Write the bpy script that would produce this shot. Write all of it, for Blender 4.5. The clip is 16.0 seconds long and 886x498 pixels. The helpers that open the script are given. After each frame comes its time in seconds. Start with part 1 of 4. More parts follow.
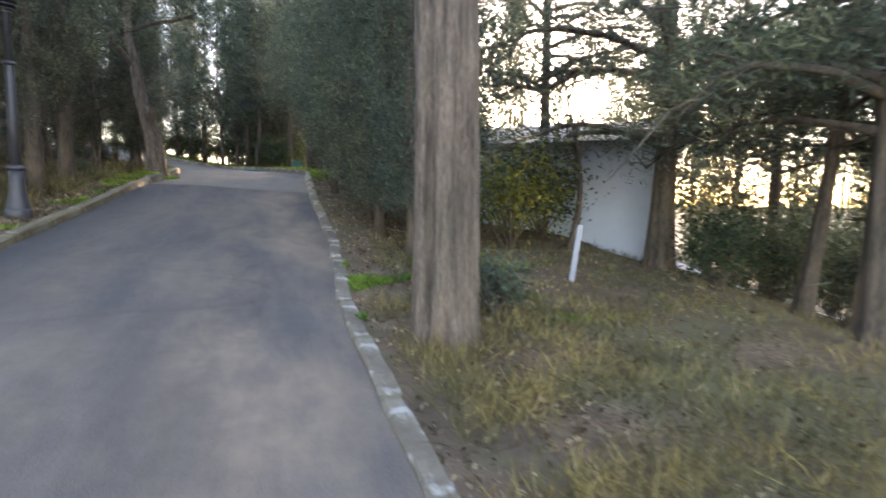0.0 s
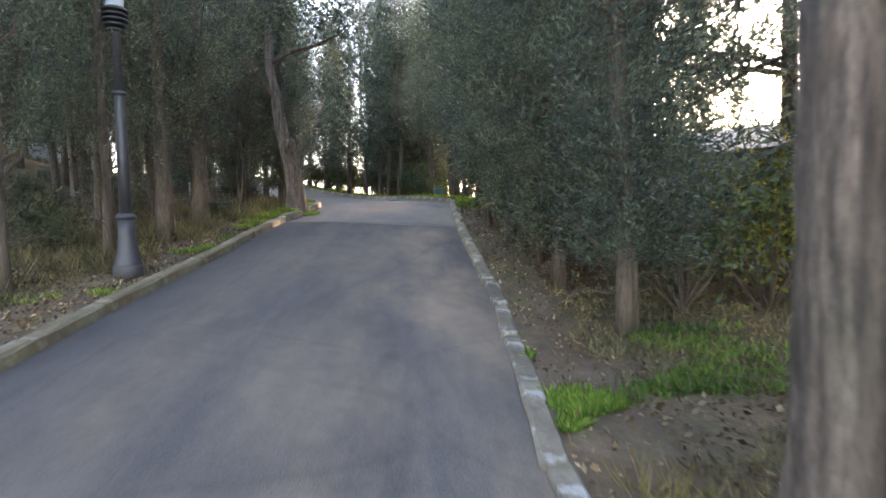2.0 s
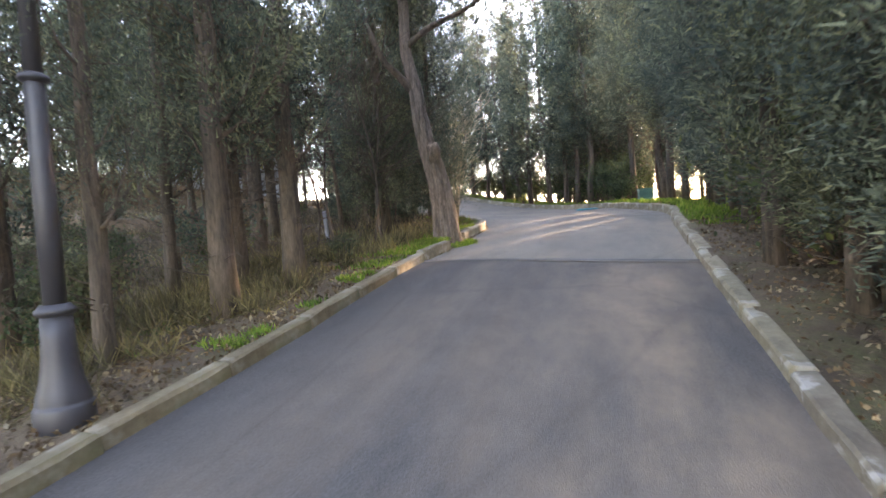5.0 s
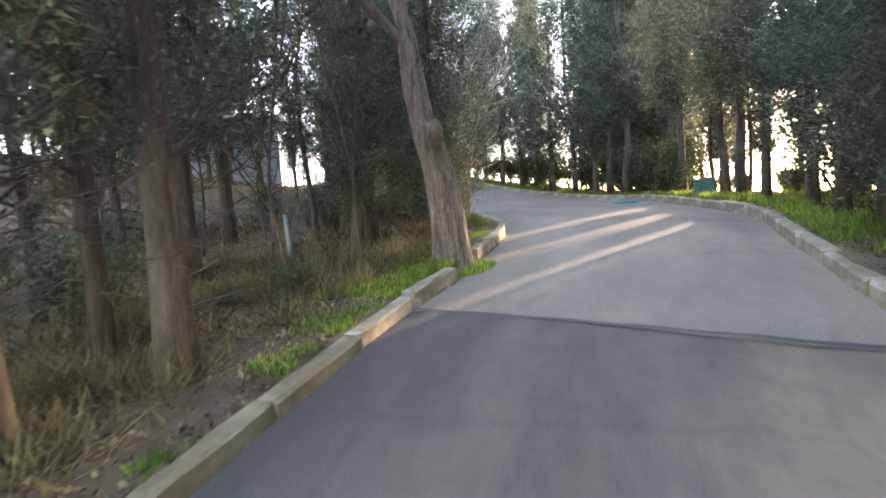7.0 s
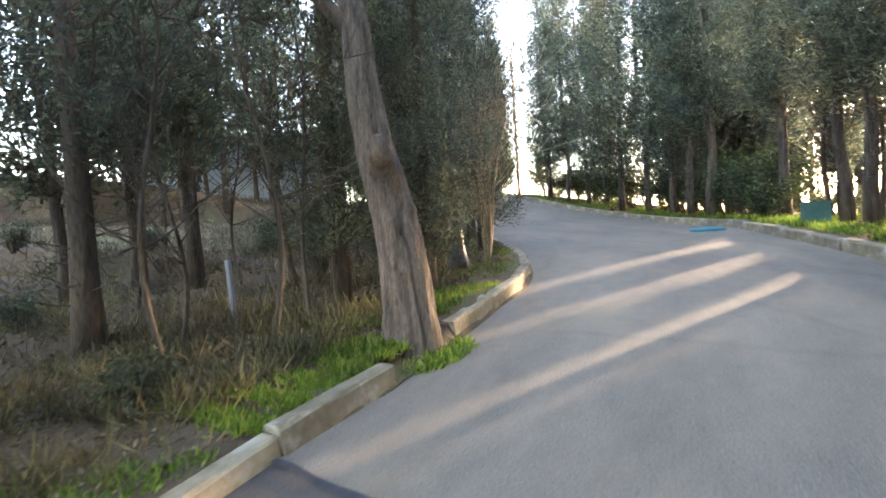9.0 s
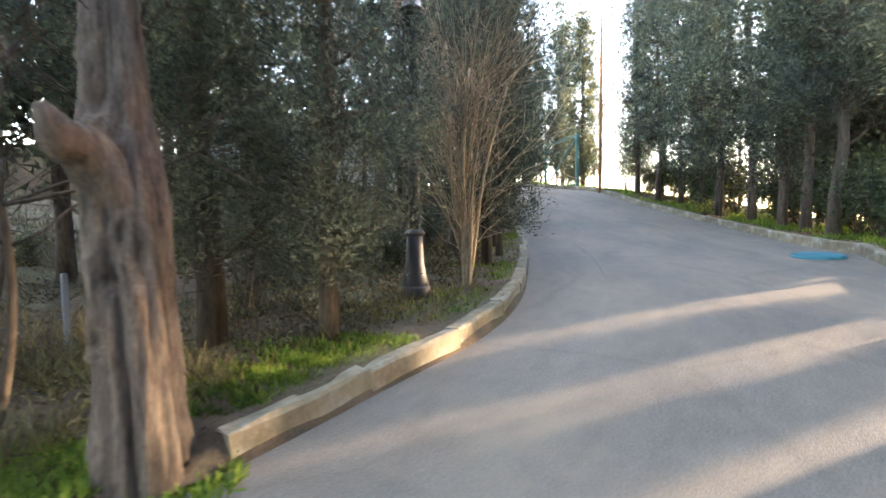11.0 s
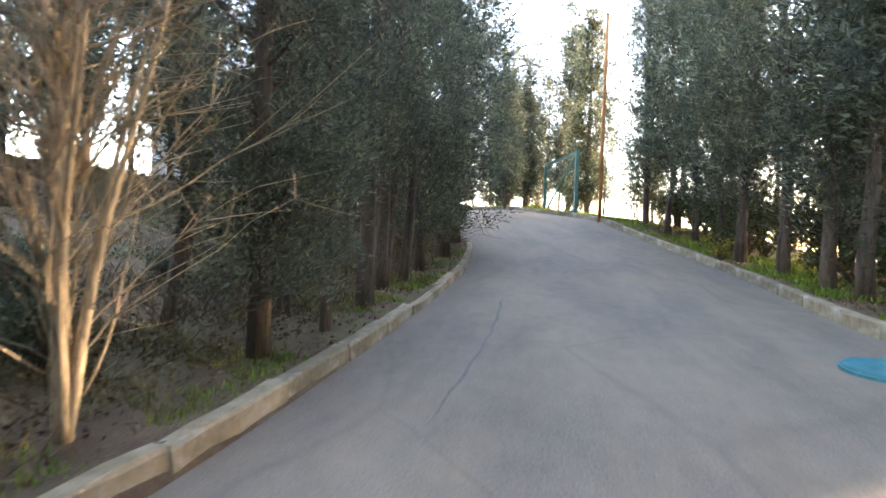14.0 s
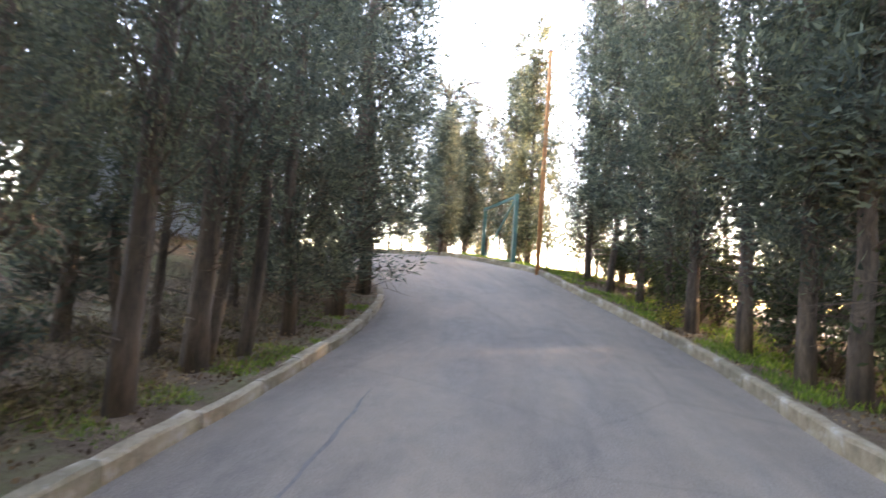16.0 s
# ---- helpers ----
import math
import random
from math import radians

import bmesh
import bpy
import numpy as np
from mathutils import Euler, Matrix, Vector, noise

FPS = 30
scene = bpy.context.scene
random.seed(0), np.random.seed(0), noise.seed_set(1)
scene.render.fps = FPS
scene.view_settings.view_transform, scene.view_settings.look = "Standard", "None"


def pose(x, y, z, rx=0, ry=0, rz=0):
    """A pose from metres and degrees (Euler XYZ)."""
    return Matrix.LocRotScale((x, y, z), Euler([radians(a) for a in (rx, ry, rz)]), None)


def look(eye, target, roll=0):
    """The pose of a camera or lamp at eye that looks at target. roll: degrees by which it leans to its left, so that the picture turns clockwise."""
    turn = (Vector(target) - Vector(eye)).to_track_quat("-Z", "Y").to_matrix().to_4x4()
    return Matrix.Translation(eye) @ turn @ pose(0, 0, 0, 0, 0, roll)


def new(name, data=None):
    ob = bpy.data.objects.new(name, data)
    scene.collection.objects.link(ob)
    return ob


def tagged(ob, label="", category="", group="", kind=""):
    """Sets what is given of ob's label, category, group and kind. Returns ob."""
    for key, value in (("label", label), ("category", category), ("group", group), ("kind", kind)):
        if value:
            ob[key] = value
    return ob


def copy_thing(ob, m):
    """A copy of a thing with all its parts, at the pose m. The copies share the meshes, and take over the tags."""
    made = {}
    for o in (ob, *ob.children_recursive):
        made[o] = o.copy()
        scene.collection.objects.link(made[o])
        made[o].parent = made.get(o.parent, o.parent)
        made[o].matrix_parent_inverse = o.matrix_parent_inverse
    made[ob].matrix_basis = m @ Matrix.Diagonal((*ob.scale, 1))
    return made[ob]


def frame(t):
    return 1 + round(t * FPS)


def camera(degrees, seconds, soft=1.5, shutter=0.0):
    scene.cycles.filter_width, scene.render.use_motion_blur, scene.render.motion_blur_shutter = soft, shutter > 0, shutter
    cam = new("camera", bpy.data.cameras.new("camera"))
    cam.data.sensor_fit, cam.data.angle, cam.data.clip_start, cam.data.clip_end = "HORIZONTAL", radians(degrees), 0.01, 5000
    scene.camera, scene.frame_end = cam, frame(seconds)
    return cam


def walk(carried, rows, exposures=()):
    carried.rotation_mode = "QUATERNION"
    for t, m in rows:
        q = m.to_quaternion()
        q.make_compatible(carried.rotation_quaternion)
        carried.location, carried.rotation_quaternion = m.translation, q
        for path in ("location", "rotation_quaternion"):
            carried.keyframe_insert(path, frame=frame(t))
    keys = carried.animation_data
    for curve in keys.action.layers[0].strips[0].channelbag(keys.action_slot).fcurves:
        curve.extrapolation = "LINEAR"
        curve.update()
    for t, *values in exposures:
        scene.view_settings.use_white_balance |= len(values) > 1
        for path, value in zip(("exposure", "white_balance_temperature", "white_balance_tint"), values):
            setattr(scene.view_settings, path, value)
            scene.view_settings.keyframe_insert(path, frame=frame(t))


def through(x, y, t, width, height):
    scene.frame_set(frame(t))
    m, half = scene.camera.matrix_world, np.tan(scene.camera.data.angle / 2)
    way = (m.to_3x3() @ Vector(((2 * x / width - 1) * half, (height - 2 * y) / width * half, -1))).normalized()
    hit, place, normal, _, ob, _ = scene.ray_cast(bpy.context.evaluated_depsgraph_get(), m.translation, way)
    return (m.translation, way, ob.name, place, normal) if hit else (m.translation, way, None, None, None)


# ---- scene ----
cam = camera(81.6, 16.0, soft=1.5, shutter=0.5)
PATH = [
    (0, (1.934, 1.712, -0.403), (1.444, 3.642, -0.59), 0.6),
    (0.5, (1.444, 2.191, -0.374), (0.811, 4.082, -0.527), 0.1),
    (1, (1.004, 2.834, -0.322), (0.273, 4.689, -0.478), -0.4),
    (1.5, (0.906, 3.29, -0.265), (0.021, 5.08, -0.373), -1.3),
    (2, (0.539, 3.835, -0.164), (-0.441, 5.576, -0.266), -1.3),
    (2.5, (0.34, 4.412, -0.14), (-0.708, 6.114, -0.226), -3.9),
    (3, (-0.087, 4.934, -0.106), (-1.267, 6.547, -0.16), -5.3),
    (3.5, (-0.466, 5.456, -0.046), (-1.758, 6.983, -0.05), -5.4),
    (4, (-0.84, 6.039, 0.043), (-2.262, 7.445, 0.033), -5.6),
    (4.5, (-1.227, 6.553, 0.134), (-2.748, 7.852, 0.116), -5.3),
    (5, (-1.705, 7.147, 0.251), (-3.247, 8.42, 0.208), -4.5),
    (5.2, (-1.807, 7.333, 0.251), (-3.38, 8.566, 0.209), -4.9),
    (7.3, (-4.07, 9.399, 0.849), (-5.641, 10.631, 0.728), -4.2),
    (7.5, (-4.195, 9.626, 0.896), (-5.781, 10.84, 0.792), -4.3),
    (8, (-4.512, 10.169, 0.913), (-6.163, 11.292, 0.798), -3.9),
    (8.5, (-4.754, 10.662, 0.98), (-6.438, 11.736, 0.871), -2.9),
    (8.7, (-4.776, 10.888, 1.019), (-6.482, 11.928, 0.934), -3.4),
    (10.8, (-5.841, 13.496, 1.359), (-7.732, 14.142, 1.288), -1.0),
    (11, (-5.971, 13.751, 1.375), (-7.872, 14.367, 1.279), -0.6),
    (11.5, (-6.317, 14.332, 1.455), (-8.241, 14.864, 1.332), -0.3),
    (12, (-6.76, 14.938, 1.525), (-8.674, 15.504, 1.407), 0.1),
    (12.5, (-7.139, 15.535, 1.569), (-9.035, 16.164, 1.475), 0.5),
    (13, (-7.624, 16.075, 1.634), (-9.537, 16.656, 1.585), 1.2),
    (13.5, (-8.09, 16.585, 1.67), (-10.004, 17.164, 1.648), 1.9),
    (14, (-8.583, 17.108, 1.761), (-10.522, 17.599, 1.733), 1.9),
    (14.5, (-9.071, 17.569, 1.904), (-11.021, 18.012, 1.919), 1.7),
    (15, (-9.556, 18.096, 1.985), (-11.499, 18.567, 2.046), 2.2),
    (15.5, (-10.022, 18.547, 2.064), (-11.962, 19.024, 2.155), 2.5),
    (16, (-10.422, 18.71, 2.082), (-12.309, 19.357, 2.223), 4.0),
]
EXPOSURE = [(0, 4.08, 7350, 28), (1.5, 4.15, 7300, 28), (2.5, 4.3, 7300, 28), (5, 4.66, 7650, 32), (7.5, 4.85, 7450, 26), (11, 4.88, 7400, 24),
            (13.5, 4.83, 7550, 25), (16, 4.9, 7900, 33)]
walk(cam, [(t, look(e, g, r)) for t, e, g, r in PATH], EXPOSURE)

# ---------------------------------------------------------------- sky and sun
SUN_ELEVATION, SUN_AZIMUTH = radians(11.0), radians(93.0)     # azimuth counter-clockwise from the x axis
world = bpy.data.worlds.new("sky")
scene.world = world
world.use_nodes = True
wt = world.node_tree
sky = wt.nodes.new("ShaderNodeTexSky")
sky.sky_type, sky.sun_disc = "NISHITA", False
sky.sun_elevation, sky.sun_rotation = SUN_ELEVATION, radians(90.0) - SUN_AZIMUTH
sky.air_density, sky.dust_density, sky.ozone_density = 1.0, 0.7, 1.0
wt.links.new(sky.outputs[0], wt.nodes["Background"].inputs["Color"])
wt.nodes["Background"].inputs["Strength"].default_value = 0.15
sun = new("sun", bpy.data.lights.new("sun", "SUN"))
sun.data.energy, sun.data.angle, sun.data.color = 0.75, radians(0.9), (1.0, 0.85, 0.60)
far = Vector((math.cos(SUN_ELEVATION) * math.cos(SUN_AZIMUTH), math.cos(SUN_ELEVATION) * math.sin(SUN_AZIMUTH), math.sin(SUN_ELEVATION)))
sun.matrix_basis = look(far * 100, (0, 0, 0))


# ---------------------------------------------------------------- terrain
SLOPE = [-0.6788, 1.4844, 0.111, -0.0647, 0.1149, 0.0, -0.3144, -0.1843, 0.1137]


def road_z(x, y):
    """Height of the asphalt, a gentle climb through a left-hand bend."""
    u0 = (-0.66 * x + 0.75 * y - 10) / 10
    v = np.clip((0.75 * x + 0.66 * y - 2) / 10, -0.7, 0.8)
    u = np.clip(u0, -1.05, 2.6)
    c = SLOPE
    z = c[0] + c[1] * u + c[2] * v + c[3] * u * u + c[4] * u * v + c[6] * u ** 3 + c[7] * u * u * v + c[8] * u ** 4
    z = z + 0.06 * np.exp(-((x + 6.6) ** 2 + (y - 11.3) ** 2) / 9) - 0.15 * np.exp(-((x + 1.8) ** 2 + (y - 9.6) ** 2) / 5)
    return z + np.clip(u0 - 2.6, 0, 4) * 1.0 + np.clip(u0 + 1.05, -3, 0) * 0.6


LEFT = [(4.0, -6.8), (1.2, -2.6), (-1.2, 1.0), (-2.9, 3.7), (-4.0, 5.4), (-4.9, 6.8), (-5.4, 7.7), (-6.15, 9.1), (-6.95, 10.4),
        (-7.6, 11.5), (-8.15, 12.6), (-8.75, 13.52), (-9.3, 14.33), (-10.08, 15.4), (-11.13, 16.3), (-12.72, 17.23), (-14.36, 18.08),
        (-17.0, 19.36), (-19.9, 20.6), (-23.5, 21.6), (-28, 21.0), (-32, 18.6), (-36, 14)]
RIGHT = [(8.6, -4.5), (5.2, -1.0), (2.9, 1.7), (1.38, 3.74), (0.53, 5.03), (-0.12, 5.98), (-0.56, 6.83), (-1.04, 7.64), (-1.65, 8.83), (-2.39, 10.04), (-3.14, 11.14),
         (-4.3, 13.0), (-6.0, 15.9), (-7.1, 17.9), (-8.4, 19.3), (-10.25, 21.05), (-11.85, 22.6), (-12.82, 22.9), (-14.42, 23.86),
         (-16.33, 24.92), (-18.75, 25.84), (-21.88, 26.42), (-25, 26.5), (-28, 25.7), (-31.5, 24.1), (-36, 20.2), (-40, 15)]


def smooth(points, step=0.25):
    """Catmull-Rom curve through the points, at even steps."""
    p = np.array(points, float)
    p = np.vstack([2 * p[0] - p[1], p, 2 * p[-1] - p[-2]])
    out = []
    for i in range(1, len(p) - 2):
        n = max(2, int(np.linalg.norm(p[i + 1] - p[i]) / step))
        s = (np.arange(n) / n)[:, None]
        out.append(0.5 * (2 * p[i] + (p[i + 1] - p[i - 1]) * s + (2 * p[i - 1] - 5 * p[i] + 4 * p[i + 1] - p[i + 2]) * s ** 2
                          + (3 * p[i] - p[i - 1] - 3 * p[i + 1] + p[i + 2]) * s ** 3))
    return np.vstack(out + [p[-2][None]])


EDGE_L, EDGE_R = smooth(LEFT), smooth(RIGHT)


def beside(edge, x, y):
    """Distance from the edge (positive to its left, looking uphill) and the nearest point on it."""
    x, y = np.atleast_1d(x).astype(float), np.atleast_1d(y).astype(float)
    a, d = edge[:-1], np.diff(edge, axis=0)
    dist, px, py = np.empty_like(x), np.empty_like(x), np.empty_like(x)
    for k in range(0, len(x), 4000):
        q = np.stack([x[k:k + 4000], y[k:k + 4000]], 1)[:, None, :]
        s = np.clip(((q - a) * d).sum(2) / (d * d).sum(1), 0, 1)
        near = a + d * s[:, :, None]
        r = np.hypot(*(q - near).transpose(2, 0, 1))
        i = r.argmin(1)
        j = np.arange(len(i))
        n = near[j, i]
        w = q[:, 0] - n
        sign = np.sign(d[i, 0] * w[:, 1] - d[i, 1] * w[:, 0])
        dist[k:k + 4000], px[k:k + 4000], py[k:k + 4000] = r[j, i] * np.where(sign == 0, 1, sign), n[:, 0], n[:, 1]
    return dist, px, py


def kerb_height(side, y):
    return 0.11 + 0.07 * np.clip((y - 10.5) / 3, 0, 1) - 0.04 * np.clip((y - 15.5) / 3, 0, 1) if side == "left" else 0.04 + 0.05 * np.clip((y - 8) / 2, 0, 1) + 0.07 * np.clip((y - 10) / 6, 0, 1)


def ground_z(x, y, bed=True):
    """Height of the soil outside the road; below the asphalt inside it."""
    x, y = np.atleast_1d(x).astype(float), np.atleast_1d(y).astype(float)
    dl, lx, ly = beside(EDGE_L, x, y)
    dr, rx, ry = beside(EDGE_R, x, y)
    dr = -dr
    inside = (dl < 0.28) & (dr < 0.28) if bed else (dl < 0) & (dr < 0)
    left = np.where(dl > 0, np.where(dr > 0, dl < dr, True), False)
    d = np.where(left, dl, dr)
    px, py = np.where(left, lx, rx), np.where(left, ly, ry)
    base = road_z(px, py)
    zl = 0.10 + 0.01 * np.minimum(d, 3) + 0.10 * np.clip(d - 3, 0, 25) + 0.01 * np.clip(d - 28, 0, 200)
    zr = kerb_height("right", py) - 0.02 - 0.05 * np.minimum(d, 5) - 0.28 * np.clip(d - 5, 0, 45)
    bumps = 0.05 * np.sin(1.3 * x + 0.7 * y) * np.sin(0.9 * y - 0.6 * x) + 0.02 * np.sin(3.1 * x) * np.sin(2.7 * y + x)
    out = base + np.where(left, zl, zr) + bumps * np.clip((d - 0.5) / 2, 0, 1)
    return np.where(inside, road_z(x, y) - (0.10 if bed else 0), out)

# ---------------------------------------------------------------- materials
def material(name, rough=0.8):
    m = bpy.data.materials.new(name)
    m.use_nodes = True
    n = m.node_tree
    b = n.nodes["Principled BSDF"]
    b.inputs["Roughness"].default_value = rough
    return m, n, b


def add(n, kind, links=(), **values):
    node = n.nodes.new(kind)
    for k, v in values.items():
        if k in node.inputs:
            node.inputs[k].default_value = v
    for socket, src in links:
        n.links.new(src, node.inputs[socket])
    return node


def ramp(n, src, stops):
    r = n.nodes.new("ShaderNodeValToRGB")
    e = r.color_ramp.elements
    while len(e) < len(stops):
        e.new(0.5)
    for q, (p, c) in zip(e, stops):
        q.position, q.color = p, (*c, 1)
    n.links.new(src, r.inputs[0])
    return r.outputs[0]


def mix(n, fac, a, b, kind="MIX"):
    m = n.nodes.new("ShaderNodeMix")
    m.data_type, m.blend_type = "RGBA", kind
    for i, v in ((0, fac), (6, a), (7, b)):
        if isinstance(v, (int, float)):
            m.inputs[i].default_value = v
        elif isinstance(v, tuple):
            m.inputs[i].default_value = (*v, 1)
        else:
            n.links.new(v, m.inputs[i])
    return m.outputs[2]


def coords(n, scale=(1, 1, 1), kind="Object"):
    c = n.nodes.new("ShaderNodeTexCoord")
    mp = add(n, "ShaderNodeMapping", [("Vector", c.outputs[kind])])
    mp.inputs["Scale"].default_value = scale
    return mp.outputs[0]


def grain(n, vec, scale, detail=6.0, rough=0.6):
    t = add(n, "ShaderNodeTexNoise", [("Vector", vec)], Scale=scale, Detail=detail, Roughness=rough)
    return t.outputs["Fac"]


def relief(n, b, src, strength=0.4, distance=0.02):
    k = add(n, "ShaderNodeBump", [("Height", src)], Strength=strength, Distance=distance)
    n.links.new(k.outputs[0], b.inputs["Normal"])


def asphalt(name, dark, light, dust, amount, worn_bands):
    """Asphalt in road coordinates: u along the road in metres, v across it."""
    m, n, b = material(name, 0.82)
    long = coords(n, (0.12, 0.9, 1), "UV")
    fine = coords(n, (1, 1, 1), "UV")
    base = ramp(n, grain(n, long, 1.6, 5), [(0.3, dark), (0.7, light)])
    speck = ramp(n, grain(n, fine, 60, 3, 0.8), [(0.35, (0.5,) * 3), (0.65, (1.42,) * 3)])
    base = mix(n, 0.8, base, speck, "MULTIPLY")
    base = mix(n, 1.0, base, ramp(n, grain(n, coords(n, (0.5, 1, 1), "UV"), 6, 5, 0.7), [(0.3, (0.82,) * 3), (0.7, (1.16,) * 3)]), "MULTIPLY")
    d = ramp(n, grain(n, coords(n, (0.28, 0.8, 1), "UV"), 1.0, 6, 0.62), [(0.38, (0.08 * amount,) * 3), (0.60, (amount,) * 3)])
    across = add(n, "ShaderNodeSeparateXYZ", [(0, fine)]).outputs[1]
    sway = add(n, "ShaderNodeMath", [(0, across), (1, grain(n, coords(n, (0.25, 0.25, 1), "UV"), 1.0, 3))])
    worn = ramp(n, add(n, "ShaderNodeMapRange", [("Value", sway.outputs[0])], **{"From Min": 0.0, "From Max": 6.0}).outputs[0], worn_bands)
    d = mix(n, 1.0, d, worn, "MULTIPLY")
    d2 = ramp(n, grain(n, fine, 3.0, 6, 0.7), [(0.3, (0.5,) * 3), (0.7, (1,) * 3)])
    base = mix(n, mix(n, 1.0, d, d2, "MULTIPLY"), base, dust)
    crack = add(n, "ShaderNodeTexVoronoi", [("Vector", mix(n, 0.12, fine, add(n, "ShaderNodeTexNoise", [("Vector", fine)], Scale=1.5, Detail=4.0).outputs["Color"]))], Scale=0.35)
    crack.feature = "DISTANCE_TO_EDGE"
    c = ramp(n, crack.outputs["Distance"], [(0.0, (0.75,) * 3), (0.012, (1,) * 3)])
    base = mix(n, 0.5, base, c, "MULTIPLY")
    n.links.new(base, b.inputs["Base Color"])
    relief(n, b, grain(n, fine, 90, 2, 0.8), 0.55, 0.012)
    return m


def bark(name, dark, light, scale=9.0):
    m, n, b = material(name, 0.9)
    v = coords(n, (1, 1, 0.1))
    f = grain(n, v, scale, 8, 0.65)
    c = ramp(n, f, [(0.32, dark), (0.55, light), (0.75, tuple(min(1, 1.35 * q) for q in light))])
    big = ramp(n, grain(n, coords(n), 1.3, 3), [(0.35, (0.75, 0.78, 0.72)), (0.65, (1.12, 1.08, 1.05))])
    fine = grain(n, coords(n, (1, 1, 0.22)), scale * 4.5, 5, 0.7)
    c = mix(n, 0.8, c, ramp(n, fine, [(0.36, (0.5, 0.48, 0.46)), (0.64, (1.3, 1.28, 1.25))]), "MULTIPLY")
    n.links.new(mix(n, 1.0, c, big, "MULTIPLY"), b.inputs["Base Color"])
    relief(n, b, mix(n, 0.35, f, fine), 1.0, 0.035)
    return m


def foliage(name, dark, mid, tip, through=0.25, patch=1.3):
    m, n, b = material(name, 0.8)
    b.inputs["Specular IOR Level"].default_value = 0.25
    g = n.nodes.new("ShaderNodeNewGeometry")
    o = n.nodes.new("ShaderNodeObjectInfo")
    c = ramp(n, g.outputs["Random Per Island"], [(0.0, dark), (0.6, mid), (1.0, tip)])
    t = ramp(n, o.outputs["Random"], [(0.0, (0.85, 0.92, 0.92)), (0.5, (1.05, 1.05, 1.02)), (1.0, (1.28, 1.16, 0.92))])
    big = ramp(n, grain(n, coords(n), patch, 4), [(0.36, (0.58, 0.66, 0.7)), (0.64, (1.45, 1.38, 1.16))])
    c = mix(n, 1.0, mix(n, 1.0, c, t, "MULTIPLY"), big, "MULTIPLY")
    n.links.new(c, b.inputs["Base Color"])
    tr = add(n, "ShaderNodeBsdfTranslucent", [("Color", c)])
    ms = add(n, "ShaderNodeMixShader", [(1, b.outputs[0]), (2, tr.outputs[0])], Fac=through)
    n.links.new(ms.outputs[0], n.nodes["Material Output"].inputs["Surface"])
    return m


def plain(name, color, rough=0.6, metal=0.0, vary=0.15, scale=6.0, bump=0.1):
    m, n, b = material(name, rough)
    f = grain(n, coords(n), scale, 6)
    n.links.new(ramp(n, f, [(0.3, tuple(q * (1 - vary) for q in color)), (0.7, tuple(min(1, q * (1 + vary)) for q in color))]), b.inputs["Base Color"])
    b.inputs["Metallic"].default_value = metal
    relief(n, b, grain(n, coords(n), scale * 8, 4), bump, 0.01)
    return m


BANDS_NEW = [(0.12, (0.04,) * 3), (0.30, (0.55,) * 3), (0.44, (0.5,) * 3), (0.58, (1.0,) * 3), (0.74, (0.85,) * 3), (0.86, (0.08,) * 3)]
BANDS_OLD = [(0.10, (0.5,) * 3), (0.3, (0.95,) * 3), (0.5, (0.7,) * 3), (0.65, (1.0,) * 3), (0.85, (0.8,) * 3), (1.0, (0.35,) * 3)]
M_NEW = asphalt("asphalt_new", (0.036, 0.034, 0.033), (0.072, 0.067, 0.062), (0.235, 0.172, 0.118), 0.95, BANDS_NEW)
M_OLD = asphalt("asphalt_old", (0.120, 0.106, 0.087), (0.178, 0.157, 0.128), (0.265, 0.210, 0.147), 0.8, BANDS_OLD)
M_TAR = plain("tar", (0.035, 0.037, 0.042), 0.6, 0, 0.3, 12)
M_SEAM = plain("worn_tar", (0.115, 0.107, 0.098), 0.8, 0, 0.25, 14)
M_BARK = bark("bark_brown", (0.036, 0.028, 0.022), (0.110, 0.084, 0.064))
M_BARK_GREY = bark("bark_grey", (0.042, 0.032, 0.026), (0.155, 0.120, 0.098), 15)
M_TWIG = bark("bark_twig", (0.17, 0.135, 0.095), (0.42, 0.34, 0.245), 14)
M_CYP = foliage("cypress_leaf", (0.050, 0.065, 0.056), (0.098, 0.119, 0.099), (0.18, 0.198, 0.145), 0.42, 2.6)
# dead brown inner sprays; the dark tone also paints shade inside the crown
M_CYP_INNER = foliage("cypress_inner_dead_shaded", (0.045, 0.042, 0.034), (0.075, 0.070, 0.055), (0.12, 0.11, 0.08), 0.2)
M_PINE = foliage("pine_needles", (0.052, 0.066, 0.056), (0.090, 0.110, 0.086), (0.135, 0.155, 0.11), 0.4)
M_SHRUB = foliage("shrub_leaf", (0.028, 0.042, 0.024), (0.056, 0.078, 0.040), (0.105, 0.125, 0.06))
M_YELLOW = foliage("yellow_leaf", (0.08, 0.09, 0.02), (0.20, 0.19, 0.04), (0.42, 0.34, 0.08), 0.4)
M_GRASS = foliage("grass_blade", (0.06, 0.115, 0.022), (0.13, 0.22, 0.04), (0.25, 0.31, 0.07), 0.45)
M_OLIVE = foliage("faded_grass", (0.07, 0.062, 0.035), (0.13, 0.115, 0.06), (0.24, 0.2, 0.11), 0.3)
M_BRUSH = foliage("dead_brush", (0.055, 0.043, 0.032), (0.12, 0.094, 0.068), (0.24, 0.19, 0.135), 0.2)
M_LITTER = foliage("leaf_litter", (0.06, 0.036, 0.021), (0.15, 0.095, 0.055), (0.33, 0.25, 0.175), 0.15)
M_IRON = plain("cast_iron_paint", (0.036, 0.035, 0.040), 0.5, 0.0, 0.12, 5, 0.08)
M_LOUVRE = plain("black_louvre", (0.012, 0.012, 0.014), 0.45)
